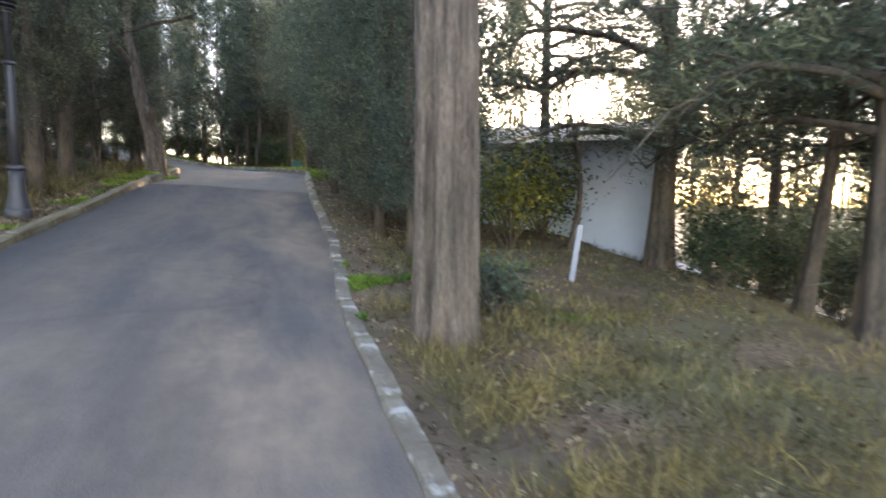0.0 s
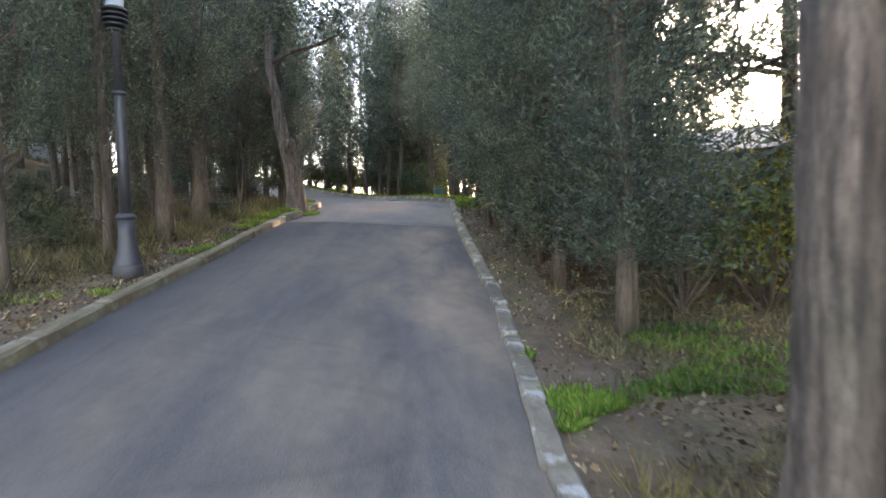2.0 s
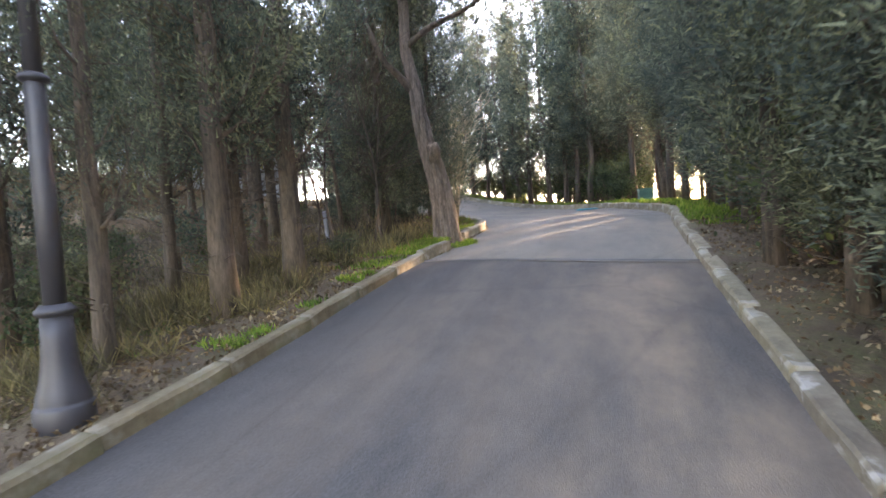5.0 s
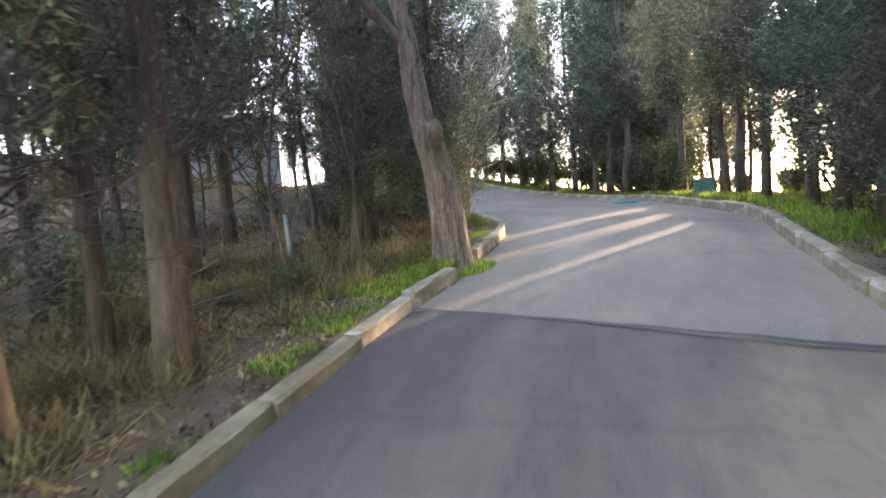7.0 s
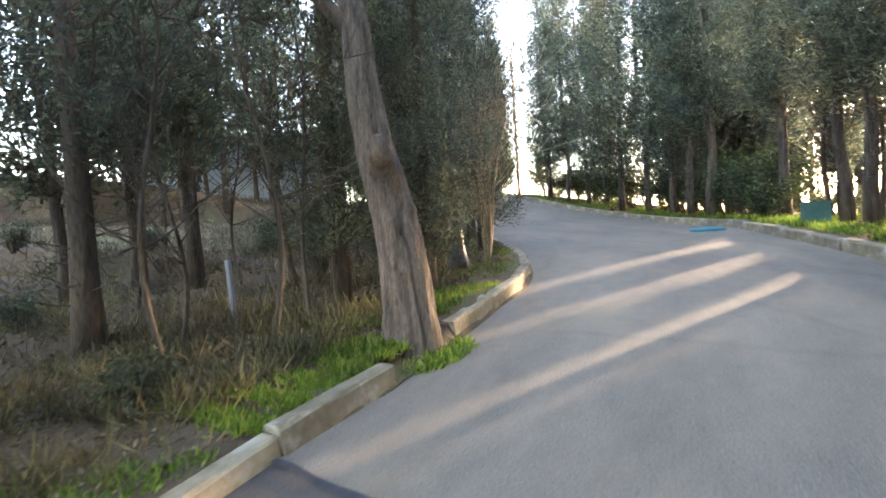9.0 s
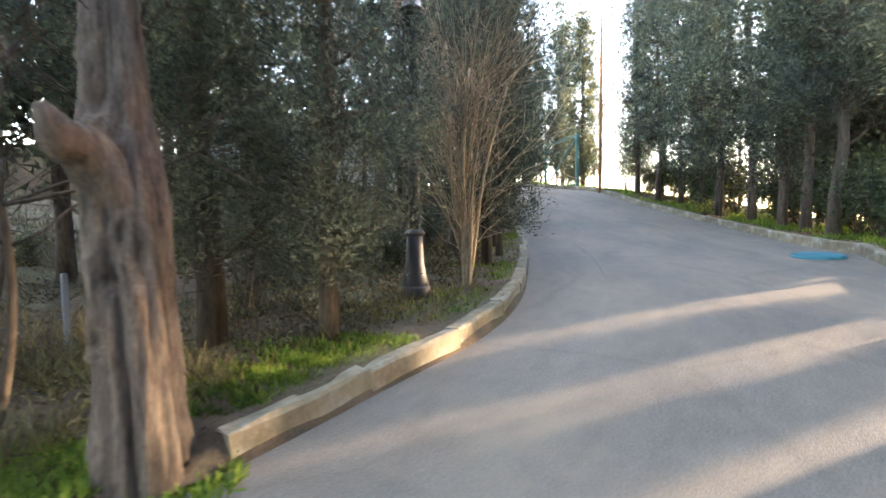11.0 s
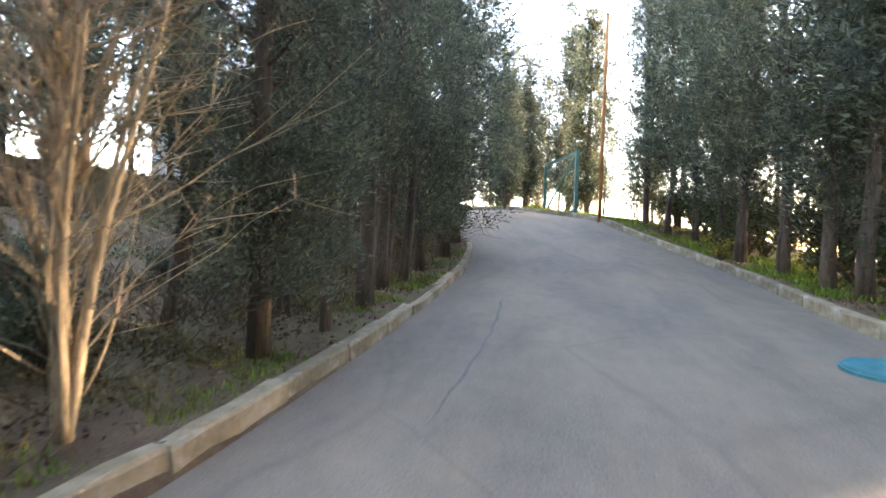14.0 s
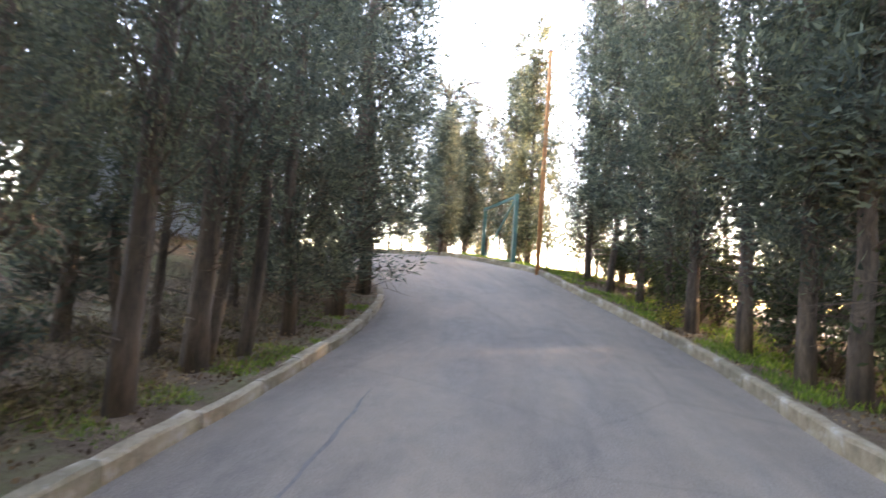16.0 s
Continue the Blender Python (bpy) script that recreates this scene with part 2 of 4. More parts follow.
M_CAP = plain("dark_cap", (0.03, 0.033, 0.045), 0.4)
M_TEAL = plain("teal_paint", (0.012, 0.165, 0.20), 0.55, 0, 0.25, 9)
M_GATE = plain("green_gate_paint", (0.03, 0.12, 0.11), 0.5, 0, 0.2, 5)
M_RUST = plain("rusty_pole", (0.36, 0.16, 0.06), 0.8, 0, 0.35, 4)
M_WHITE = plain("white_render", (0.36, 0.40, 0.46), 0.8, 0, 0.06, 2)
M_STAKE = plain("white_stake", (0.27, 0.28, 0.31), 0.7, 0, 0.1, 12)
M_ROOF = plain("roof_sheet", (0.30, 0.29, 0.28), 0.7, 0, 0.2, 3)
M_CONCRETE = plain("concrete_path", (0.34, 0.34, 0.35), 0.85, 0, 0.2, 3, 0.3)

m, n, b = material("lamp_glass", 0.25)
b.inputs["Base Color"].default_value = (0.75, 0.82, 0.9, 1)
b.inputs["Transmission Weight"].default_value = 0.6
M_GLASS = m
m, n, b = material("window_glass", 0.08)
b.inputs["Base Color"].default_value = (0.05, 0.06, 0.08, 1)
M_PANE = m

def kerb_concrete(name, tones, scuff, moss, chips):
    """Worn buff concrete with pale scuffs and mossy stains."""
    m, n, b = material(name, 0.88)
    o = n.nodes.new("ShaderNodeObjectInfo")
    c = ramp(n, grain(n, coords(n), 4, 8, 0.7), list(zip((0.3, 0.5, 0.7), tones)))
    c = mix(n, 1.0, c, ramp(n, o.outputs["Random"], [(0, (0.75, 0.76, 0.72)), (1, (1.18, 1.15, 1.1))]), "MULTIPLY")
    c = mix(n, ramp(n, grain(n, coords(n), 5.5, 5), [(0.56, (0, 0, 0)), (0.66, (chips,) * 3)]), c, scuff)
    c = mix(n, ramp(n, grain(n, coords(n, (1, 1, 2)), 1.7, 4), [(moss, (0, 0, 0)), (moss + 0.15, (0.65,) * 3)]), c, (0.085, 0.088, 0.04))
    n.links.new(c, b.inputs["Base Color"])
    relief(n, b, grain(n, coords(n), 30, 5), 0.5, 0.015)
    return m


# upper stones: the paler buff also holds some of the sunlight on them
M_KERB = kerb_concrete("kerb_concrete", [(0.12, 0.097, 0.062), (0.225, 0.190, 0.132), (0.31, 0.275, 0.205)], (0.40, 0.385, 0.35), 0.53, 0.45)
M_KERB_OLD = kerb_concrete("kerb_concrete_stained", [(0.085, 0.064, 0.036), (0.148, 0.118, 0.073), (0.20, 0.166, 0.11)], (0.30, 0.28, 0.24), 0.46, 0.3)
M_KERB_CHIPPED = kerb_concrete("kerb_concrete_chipped", [(0.075, 0.06, 0.045), (0.125, 0.105, 0.078), (0.18, 0.16, 0.125)], (0.40, 0.385, 0.355), 0.52, 0.6)

# soil with leaf litter, moss and worn earth
m, n, b = material("forest_soil", 0.95)
w = coords(n)
c = ramp(n, grain(n, w, 1.1, 7, 0.65), [(0.3, (0.050, 0.034, 0.019)), (0.5, (0.100, 0.068, 0.038)), (0.7, (0.15, 0.107, 0.061))])
lv = add(n, "ShaderNodeTexVoronoi", [("Vector", w)], Scale=30.0)
leaf = ramp(n, add(n, "ShaderNodeSeparateColor", [(0, lv.outputs["Color"])]).outputs[0],
            [(0.0, (0.6, 0.55, 0.5)), (0.6, (0.95, 0.9, 0.84)), (0.95, (1.35, 1.25, 1.1))])
c = mix(n, 0.8, c, leaf, "MULTIPLY")
moss = ramp(n, grain(n, w, 0.45, 6, 0.7), [(0.50, (0, 0, 0)), (0.66, (0.75,) * 3)])
c = mix(n, moss, c, (0.095, 0.108, 0.045))
n.links.new(c, b.inputs["Base Color"])
relief(n, b, mix(n, 0.5, lv.outputs["Distance"], grain(n, w, 9, 6)), 0.8, 0.022)
M_SOIL = m


# verge: soil under moss and short turf
m, n, b = material("mossy_verge", 0.95)
w = coords(n)
c = ramp(n, grain(n, w, 2.2, 7, 0.65), [(0.3, (0.058, 0.039, 0.023)), (0.5, (0.108, 0.074, 0.044)), (0.7, (0.16, 0.114, 0.07))])
c = mix(n, 0.7, c, ramp(n, grain(n, w, 45, 3, 0.8), [(0.3, (0.55,) * 3), (0.7, (1.35,) * 3)]), "MULTIPLY")
c = mix(n, ramp(n, grain(n, w, 0.75, 7, 0.75), [(0.50, (0, 0, 0)), (0.66, (0.7,) * 3)]), c,
        ramp(n, grain(n, w, 25, 4), [(0.3, (0.055, 0.075, 0.02)), (0.7, (0.13, 0.15, 0.045))]))
n.links.new(c, b.inputs["Base Color"])
relief(n, b, grain(n, w, 14, 7, 0.7), 0.9, 0.05)
M_VERGE = m


# ---------------------------------------------------------------- mesh helpers
def mesh_of(name, verts, faces, mats, face_mat=None, smooth_shade=False):
    me = bpy.data.meshes.new(name)
    me.from_pydata([tuple(v) for v in verts], [], [tuple(f) for f in faces])
    for q in mats:
        me.materials.append(q)
    if face_mat is not None:
        me.polygons.foreach_set("material_index", face_mat)
    if smooth_shade:
        me.polygons.foreach_set("use_smooth", [True] * len(me.polygons))
    me.update()
    return me


def obj(name, me, parent=None, label=""):
    o = new(name, me)
    o.parent = parent
    if label:
        tagged(o, label)
    return o


def part(name, bm, mat, parent, label="", shade=False):
    me = bpy.data.meshes.new(name)
    bm.to_mesh(me)
    bm.free()
    me.materials.append(mat)
    if shade:
        me.polygons.foreach_set("use_smooth", [True] * len(me.polygons))
    return obj(name, me, parent, label)


def box_bm(sx, sy, sz, at=(0, 0, 0), bevel=0.0, rot=None):
    bm = bmesh.new()
    bmesh.ops.create_cube(bm, size=1, matrix=Matrix.Diagonal((sx, sy, sz, 1)))
    if bevel:
        bmesh.ops.bevel(bm, geom=bm.edges[:], offset=bevel, segments=2, affect="EDGES")
    bm.transform(Matrix.Translation(at) @ (rot or Matrix()))
    return bm


def lathe_bm(profile, sides=28):
    """Turned shape from (radius, height) pairs, closed at both ends."""
    bm = bmesh.new()
    rings = [[bm.verts.new((r * math.cos(2 * math.pi * k / sides), r * math.sin(2 * math.pi * k / sides), z)) for k in range(sides)] for r, z in profile]
    for a, c in zip(rings, rings[1:]):
        for k in range(sides):
            bm.faces.new((a[k], a[(k + 1) % sides], c[(k + 1) % sides], c[k]))
    bm.faces.new(rings[0][::-1])
    bm.faces.new(rings[-1])
    return bm


class Mesh:
    """Collects tubes and leaves."""

    def __init__(self):
        self.v, self.f, self.n = [], [], 0

    def quads(self, corners):
        k = len(corners)
        self.v.append(corners.reshape(-1, 3))
        self.f.extend((np.arange(k * 4).reshape(k, 4) + self.n).tolist())
        self.n += k * 4

    def tris(self, corners):
        k = len(corners)
        self.v.append(corners.reshape(-1, 3))
        self.f.extend((np.arange(k * 3).reshape(k, 3) + self.n).tolist())
        self.n += k * 3

    def tube(self, path, radii, sides=6, shape=None):
        p = np.array(path, float)
        t = np.gradient(p, axis=0)
        t /= np.linalg.norm(t, axis=1)[:, None]
        ref = np.array([1.0, 0.13, 0.0]) if abs(t[0][2]) > 0.5 else np.array([0.0, 0.1, 1.0])
        a = np.cross(t, ref)
        a /= np.linalg.norm(a, axis=1)[:, None]
        c = np.cross(t, a)
        ang = np.arange(sides) * 2 * np.pi / sides
        r = np.array(radii, float)[:, None] * np.ones(sides)
        if shape is not None:
            r = r * shape(np.linspace(0, 1, len(p))[:, None], ang[None, :])
        ring = p[:, None, :] + r[:, :, None] * (np.cos(ang)[None, :, None] * a[:, None, :] + np.sin(ang)[None, :, None] * c[:, None, :])
        self.v.append(ring.reshape(-1, 3))
        for i in range(len(p) - 1):
            for k in range(sides):
                q = self.n + i * sides
                self.f.append((q + k, q + (k + 1) % sides, q + sides + (k + 1) % sides, q + sides + k))
        self.f.append(tuple(self.n + np.arange(sides)[::-1]))
        self.f.append(tuple(self.n + (len(p) - 1) * sides + np.arange(sides)))
        self.n += len(p) * sides

    def mesh(self, name, mat, shade=True):
        return mesh_of(name, np.vstack(self.v), self.f, [mat], None, shade)


def blades(rng, at, way, length, width, spread):
    """Slim leaf blades at the points, each along its way with some spread."""
    k = len(at)
    d = way + rng.normal(0, spread, (k, 3))
    d /= np.linalg.norm(d, axis=1)[:, None]
    s = np.cross(d, rng.normal(0, 1, (k, 3)))
    s /= np.linalg.norm(s, axis=1)[:, None]
    n = np.cross(d, s)
    L = (length * rng.uniform(0.6, 1.3, k))[:, None]
    W = (width * rng.uniform(0.6, 1.3, k))[:, None]
    bend = n * L * rng.uniform(-0.15, 0.15, (k, 1))
    return np.stack([at, at + d * L * 0.45 + s * W * 0.5 + bend, at + d * L, at + d * L * 0.5 - s * W * 0.5 + bend], 1)


def needles(rng, at, way, length, width, spread):
    """Narrow pointed leaves, one triangle each, widest at the foot."""
    k = len(at)
    d = way + rng.normal(0, spread, (k, 3))
    d /= np.linalg.norm(d, axis=1)[:, None]
    s = np.cross(d, rng.normal(0, 1, (k, 3)))
    s /= np.linalg.norm(s, axis=1)[:, None]
    L = (length * rng.uniform(0.5, 1.4, k))[:, None]
    W = (width * rng.uniform(0.6, 1.3, k))[:, None]
    return np.stack([at + s * W * 0.5, at + d * L, at - s * W * 0.5], 1)


def grooves(rng, depth=0.12, ridges=7):
    ph = rng.uniform(0, 6.28, 4)

    def shape(s, a):
        return (1 + depth * np.sin(ridges * a + 2.2 * s + ph[0] + 1.5 * np.sin(3 * s + ph[1])) + 0.6 * depth * np.sin(2 * a + 5 * s + ph[2])
                + 0.4 * depth * np.sin(13 * a + 9 * s + ph[3]))
    return shape


def hollow(q, a, where):
    """Sunken branch knots with a raised rim; where holds (angle, height share, angular size, height size)."""
    r = 0
    for a0, q0, wa, wq in where:
        rho = np.sqrt((np.angle(np.exp(1j * (a - a0))) / wa) ** 2 + ((q - q0) / wq) ** 2)
        rho = rho * (1 + 0.35 * np.sin(3 * a + 90 * q) + 0.2 * np.sin(170 * q - 7 * a))
        r = r - 0.24 * np.exp(-1.6 * rho ** 2) + 0.12 * np.exp(-3 * (rho - 1.3) ** 2)
    return r


# ---------------------------------------------------------------- ground, road, kerbs
def axis(lo, hi, step, far):
    inner = np.arange(lo, hi + step / 2, step)
    g = np.cumsum(step * 1.5 ** np.arange(1, 40))
    g = np.append(g[g < far], far)
    return np.concatenate([lo - g[::-1], inner, hi + g])


gx, gy = axis(-42, 16, 0.3, 2500), axis(-8, 36, 0.3, 2500)
X, Y = np.meshgrid(gx, gy)
Z = ground_z(X.ravel(), Y.ravel())
idx = np.arange(len(gx) * len(gy)).reshape(len(gy), len(gx))
quads = np.stack([idx[:-1, :-1], idx[:-1, 1:], idx[1:, 1:], idx[1:, :-1]], 2).reshape(-1, 4)
ground = obj("ground", mesh_of("ground", np.stack([X.ravel(), Y.ravel(), Z], 1), quads.tolist(), [M_SOIL], None, True))
tagged(ground, "brown forest soil with leaf litter and moss", "ground", kind="structure")

SEAM_A, SEAM_B = Vector((-7.85, 11.65)), Vector((-4.0, 13.2))   # joint between new and old asphalt


def arc(edge):
    return np.concatenate([[0], np.cumsum(np.hypot(*np.diff(edge, axis=0).T))])


def resample(edge, k):
    s = arc(edge)
    q = np.linspace(0, s[-1], k)
    return np.stack([np.interp(q, s, edge[:, i]) for i in (0, 1)], 1)


def part_edge(edge, joint, lower):
    """The stretch of an edge below or above the joint."""
    i = np.hypot(*(edge - np.array(joint)).T).argmin()
    return np.vstack([edge[:i], joint]) if lower else np.vstack([joint, edge[i + 1:]])


def road_piece(name, lower, mat, label, across=24, along=170):
    dl, lx, ly = beside(EDGE_L, SEAM_A.x, SEAM_A.y)
    dr, rx, ry = beside(EDGE_R, SEAM_B.x, SEAM_B.y)
    a = resample(part_edge(EDGE_L, (lx[0], ly[0]), lower), along)
    c = resample(part_edge(EDGE_R, (rx[0], ry[0]), lower), along)
    s = np.linspace(-0.02, 1.02, across)[None, :, None]
    p = a[:, None, :] * (1 - s) + c[:, None, :] * s
    z = road_z(p[..., 0], p[..., 1]) + 0.012 * np.sin(2 * np.pi * np.linspace(0, 1, across))[None]
    v = np.concatenate([p, z[..., None]], 2).reshape(-1, 3)
    i = np.arange(along * across).reshape(along, across)
    f = np.stack([i[:-1, :-1], i[:-1, 1:], i[1:, 1:], i[1:, :-1]], 2).reshape(-1, 4)
    me = mesh_of(name, v, f.tolist(), [mat], None, True)
    mid = (a + c) / 2
    u = np.repeat(arc(mid), across) + (0 if lower else 60)
    w = np.tile(np.linspace(0, 1, across), along) * np.repeat(np.hypot(*(a - c).T), across)
    uv = me.uv_layers.new(name="road")
    li = np.empty(len(me.loops), int)
    me.loops.foreach_get("vertex_index", li)
    uv.data.foreach_set("uv", np.stack([u[li], w[li]], 1).ravel())
    return tagged(obj(name, me), label, "road", kind="structure")


road = road_piece("road_1", True, M_NEW, "dark new asphalt road with dusty wheel tracks")
road = road_piece("road_2", False, M_OLD, "worn light grey asphalt road climbing a bend")

# tar line over the joint
dl, lx, ly = beside(EDGE_L, SEAM_A.x, SEAM_A.y)
dr, rx, ry = beside(EDGE_R, SEAM_B.x, SEAM_B.y)
p0, p1 = np.array((lx[0], ly[0])), np.array((rx[0], ry[0]))
nrm = np.array((-(p1 - p0)[1], (p1 - p0)[0])) / np.linalg.norm(p1 - p0)
v, f = [], []
rng = np.random.default_rng(3)
for k in range(41):
    q = p0 + (p1 - p0) * k / 40
    for s in (-1, 1):
        r = q + nrm * (s * (0.018 + 0.014 * rng.random()) + 0.008 * math.sin(k * 0.9))
        v.append((*r, float(road_z(*r)) + 0.018))
    if k:
        f.append((2 * k - 2, 2 * k - 1, 2 * k + 1, 2 * k))
tagged(obj("road_joint", mesh_of("road_joint", v, f, [M_TAR])), "narrow dark tar joint across the asphalt", "road joint", kind="structure")

# old trench seam along the inner kerb of the upper road
v, f = [], []
for k in range(61):
    q = k / 60
    c = np.array((-11.6 - 4.2 * q, 17.8 + 2.05 * q + 0.12 * math.sin(3 * q) + 0.01 * math.sin(40 * q)))
    wide = (0.012 + 0.02 * rng.random()) * min(1, 8 * q, 8 * (1 - q)) + 0.004
    for s in (-1, 1):
        r = c + np.array((-0.43, 0.90)) * s * wide
        v.append((*r, float(road_z(*r)) + 0.016))
    if k:
        f.append((2 * k - 2, 2 * k, 2 * k + 1, 2 * k - 1))
tagged(obj("road_seam", mesh_of("road_seam", v, f, [M_SEAM])), "long dark seam in the worn asphalt", "road seam", kind="structure")


def verge(name, edge, side):
    """Strip of soil that meets the back of the kerb."""
    t = np.gradient(edge, axis=0)
    t /= np.linalg.norm(t, axis=1)[:, None]
    out = np.stack([-t[:, 1], t[:, 0]], 1) * (1 if side == "left" else -1)
    offs = np.array([-0.03 if side == "left" else 0.08, 0.08, 0.2, 0.4, 0.7, 0.95])
    p = edge[:, None, :] + out[:, None, :] * offs[None, :, None]
    base = road_z(edge[:, 0], edge[:, 1])[:, None] + kerb_height(side, edge[:, 1])[:, None] - 0.025
    if side == "left":      # no kerb where the crooked tree stands
        base = base - 0.10 * ((edge[:, 1] > 12.45) & (edge[:, 1] < 13.5))[:, None]
    far = ground_z(p[..., 0].ravel(), p[..., 1].ravel(), False).reshape(p.shape[:2])
    dip = np.where(offs < 0.05, -0.16, 0.0)[None] * ((edge[:, 1] < 12.45) | (edge[:, 1] > 13.5) | (side == "right"))[:, None]
    z = base + dip - 0.02 * (offs < 0.05)[None] + (far - base) * np.clip((offs - 0.2) / 0.6, 0, 1)[None] + 0.012 - 0.05 * (offs > 0.9)[None] + 0.012 * np.sin(5 * p[..., 0] + 7 * p[..., 1])
    v = np.concatenate([p, z[..., None]], 2).reshape(-1, 3)
    i = np.arange(len(edge) * len(offs)).reshape(len(edge), len(offs))
    f = np.stack([i[:-1, :-1], i[:-1, 1:], i[1:, 1:], i[1:, :-1]], 2).reshape(-1, 4)
    tagged(obj(name, mesh_of(name, v, f.tolist(), [M_VERGE], None, True)), "strip of soil and moss behind the kerb", "verge", kind="structure")


verge("verge_1", EDGE_L, "left")
verge("verge_2", EDGE_R, "right")


# ---------------------------------------------------------------- trees
def crown_column(rng, height, low, radius, clumps, per, length, width):
    """A cypress crown: tapered plumes of fine sprays on a lumpy column, dead brown sprays inside whose dark colour adds
    depth shade, gaps between the plumes.
    """
    s = rng.beta(1.0, 1.25, clumps)
    z = low + (height - low) * s
    ang = rng.uniform(0, 2 * np.pi, clumps)
    prof = np.minimum(1, 0.45 + 2.2 * s) * np.clip(1 - s, 0, 1) ** 0.5
    lobe = 1 + 0.26 * np.sin(5 * ang + 0.35 * z + rng.uniform(0, 6)) + 0.14 * np.sin(2 * ang + 1.9 * z + rng.uniform(0, 6)) + 0.12 * np.sin(2.3 * z + rng.uniform(0, 6))
    share = np.clip(rng.normal(0.78, 0.28, clumps), 0.12, 1.5)
    r = radius * prof * share * lobe
    out = np.stack([np.cos(ang), np.sin(ang), np.zeros(clumps)], 1)
    mid = out * r[:, None] + np.array([0, 0, 1.0]) * z[:, None]
    ax = out * rng.uniform(0.2, 0.9, (clumps, 1)) + np.array([0, 0, 0.85]) + rng.normal(0, 0.22, (clumps, 3))
    ax /= np.linalg.norm(ax, axis=1)[:, None]
    k = np.repeat(np.arange(clumps), per)
    n = len(k)
    size = rng.uniform(0.6, 1.35, clumps)[k][:, None]
    t = rng.beta(1.2, 1.5, (n, 1))
    off = rng.normal(0, 1, (n, 3))
    off -= (off * ax[k]).sum(1)[:, None] * ax[k]
    at = mid[k] + ax[k] * (t - 0.4) * 0.85 * size + off * 0.135 * size * (1.15 - 0.8 * t)
    at[:, 2] = np.maximum(at[:, 2], low * 0.75 + 0.25 * rng.random(n))
    m = Mesh()
    m.tris(needles(rng, at, ax[k] * 0.6 + off * 0.5, length, width, 0.35))
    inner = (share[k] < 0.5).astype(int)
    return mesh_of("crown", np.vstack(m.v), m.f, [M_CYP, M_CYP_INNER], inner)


def trunk_path(rng, height, lean):
    k = 12
    s = np.linspace(0, 1, k)
    wob = np.cumsum(rng.normal(0, lean * 0.16, (k, 2)), axis=0)
    p = np.stack([wob[:, 0], wob[:, 1], s * height * 0.9 - 0.15], 1)
    p[0, :2] = p[1, :2] = 0
    return p


def side_branch(rng, p, z0, L, up, r0):
    i = np.interp(z0, p[:, 2], np.arange(len(p)))
    b0 = p[int(i)] + (p[min(len(p) - 1, int(i) + 1)] - p[int(i)]) * (i % 1)
    a = rng.uniform(0, 6.28)
    q = np.linspace(0, 1, 6)[:, None]
    path = b0 + q * np.array([math.cos(a), math.sin(a), 0.2]) * L + q ** 2 * np.array([0, 0, up * L]) + q * rng.normal(0, 0.04, (6, 3))
    return path, r0 * (1 - 0.8 * q[:, 0])


def cypress(name, seed, height, low, radius, clumps, per, length, width, trunk_r, label="", group="", limbs=5, dead=26):
    rng = np.random.default_rng(seed)
    tree = new(name)
    tagged(tree, label, "tree", group)
    p = trunk_path(rng, height, 0.2)
    s = np.linspace(0, 1, len(p))
    m = Mesh()
    m.tube(p, trunk_r * (1 - 0.8 * s) * (1 + 0.22 * np.exp(-s * 26)), 12, grooves(rng, 0.11, 5))
    obj("trunk", m.mesh("trunk", M_BARK), tree, "rough grey-brown trunk")
    for _ in range(limbs):
        c = Mesh()
        c.tube(*side_branch(rng, p, rng.uniform(low * 0.7, low + 2.5), radius * rng.uniform(0.35, 0.7), rng.uniform(0.5, 1.4), 0.024), 5)
        obj("limb", c.mesh("limb", M_BARK), tree)
    if dead:
        c = Mesh()
        for _ in range(dead):
            path, rad = side_branch(rng, p, rng.uniform(0.35, low + 1.6), radius * rng.uniform(0.3, 0.95), rng.uniform(-0.4, 0.5), 0.008)
            c.tube(path, rad, 3)
            for _ in range(3):
                e = path[rng.integers(2, 6)]
                c.tube(e + np.linspace(0, 1, 3)[:, None] * rng.normal(0, 0.16, 3), (0.004, 0.003, 0.001), 3)
        tagged(obj("brushwood", c.mesh("brushwood", M_BARK), tree), "thin dead twigs", kind="stuff")
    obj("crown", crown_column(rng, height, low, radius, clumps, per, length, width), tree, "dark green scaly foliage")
    return tree


def scaled(x, y, turn, size, wide=None, sink=0.0, lean=(0, 0)):
    z = float(ground_z(x, y, False)[0]) - sink
    return pose(x, y, z, lean[0], lean[1], turn) @ Matrix.Diagonal((wide or size, wide or size, size, 1))


KINDS = [(9.5, 1.1, 1.05, 0.085), (8.5, 0.55, 1.0, 0.08), (10.5, 0.7, 1.1, 0.095), (9.0, 1.9, 1.0, 0.085)]
HERO = [cypress("cypress", 91 + k, h, lo, r, 360, 200, 0.058, 0.018, tr, "tall dense dark green cypress beside the road", "roadside cypresses", 7, 40)
        for k, (h, lo, r, tr) in enumerate(KINDS[1:3])]
NEAR = [cypress("cypress", 11 + k, h, lo, r, 240, 90, 0.10, 0.030, tr, "tall dark green cypress along the outer kerb", "roadside cypresses", 6, 34)
        for k, (h, lo, r, tr) in enumerate(KINDS)]
FAR = [cypress("cypress", 31 + k, h, lo, r, 150, 40, 0.20, 0.062, tr, "dark green cypress standing in the wood", "cypress wood", 3, 16)
       for k, (h, lo, r, tr) in enumerate([(9.5, 1.6, 1.1, 0.09), (8.5, 1.9, 1.0, 0.08), (11, 1.5, 1.2, 0.10)])]
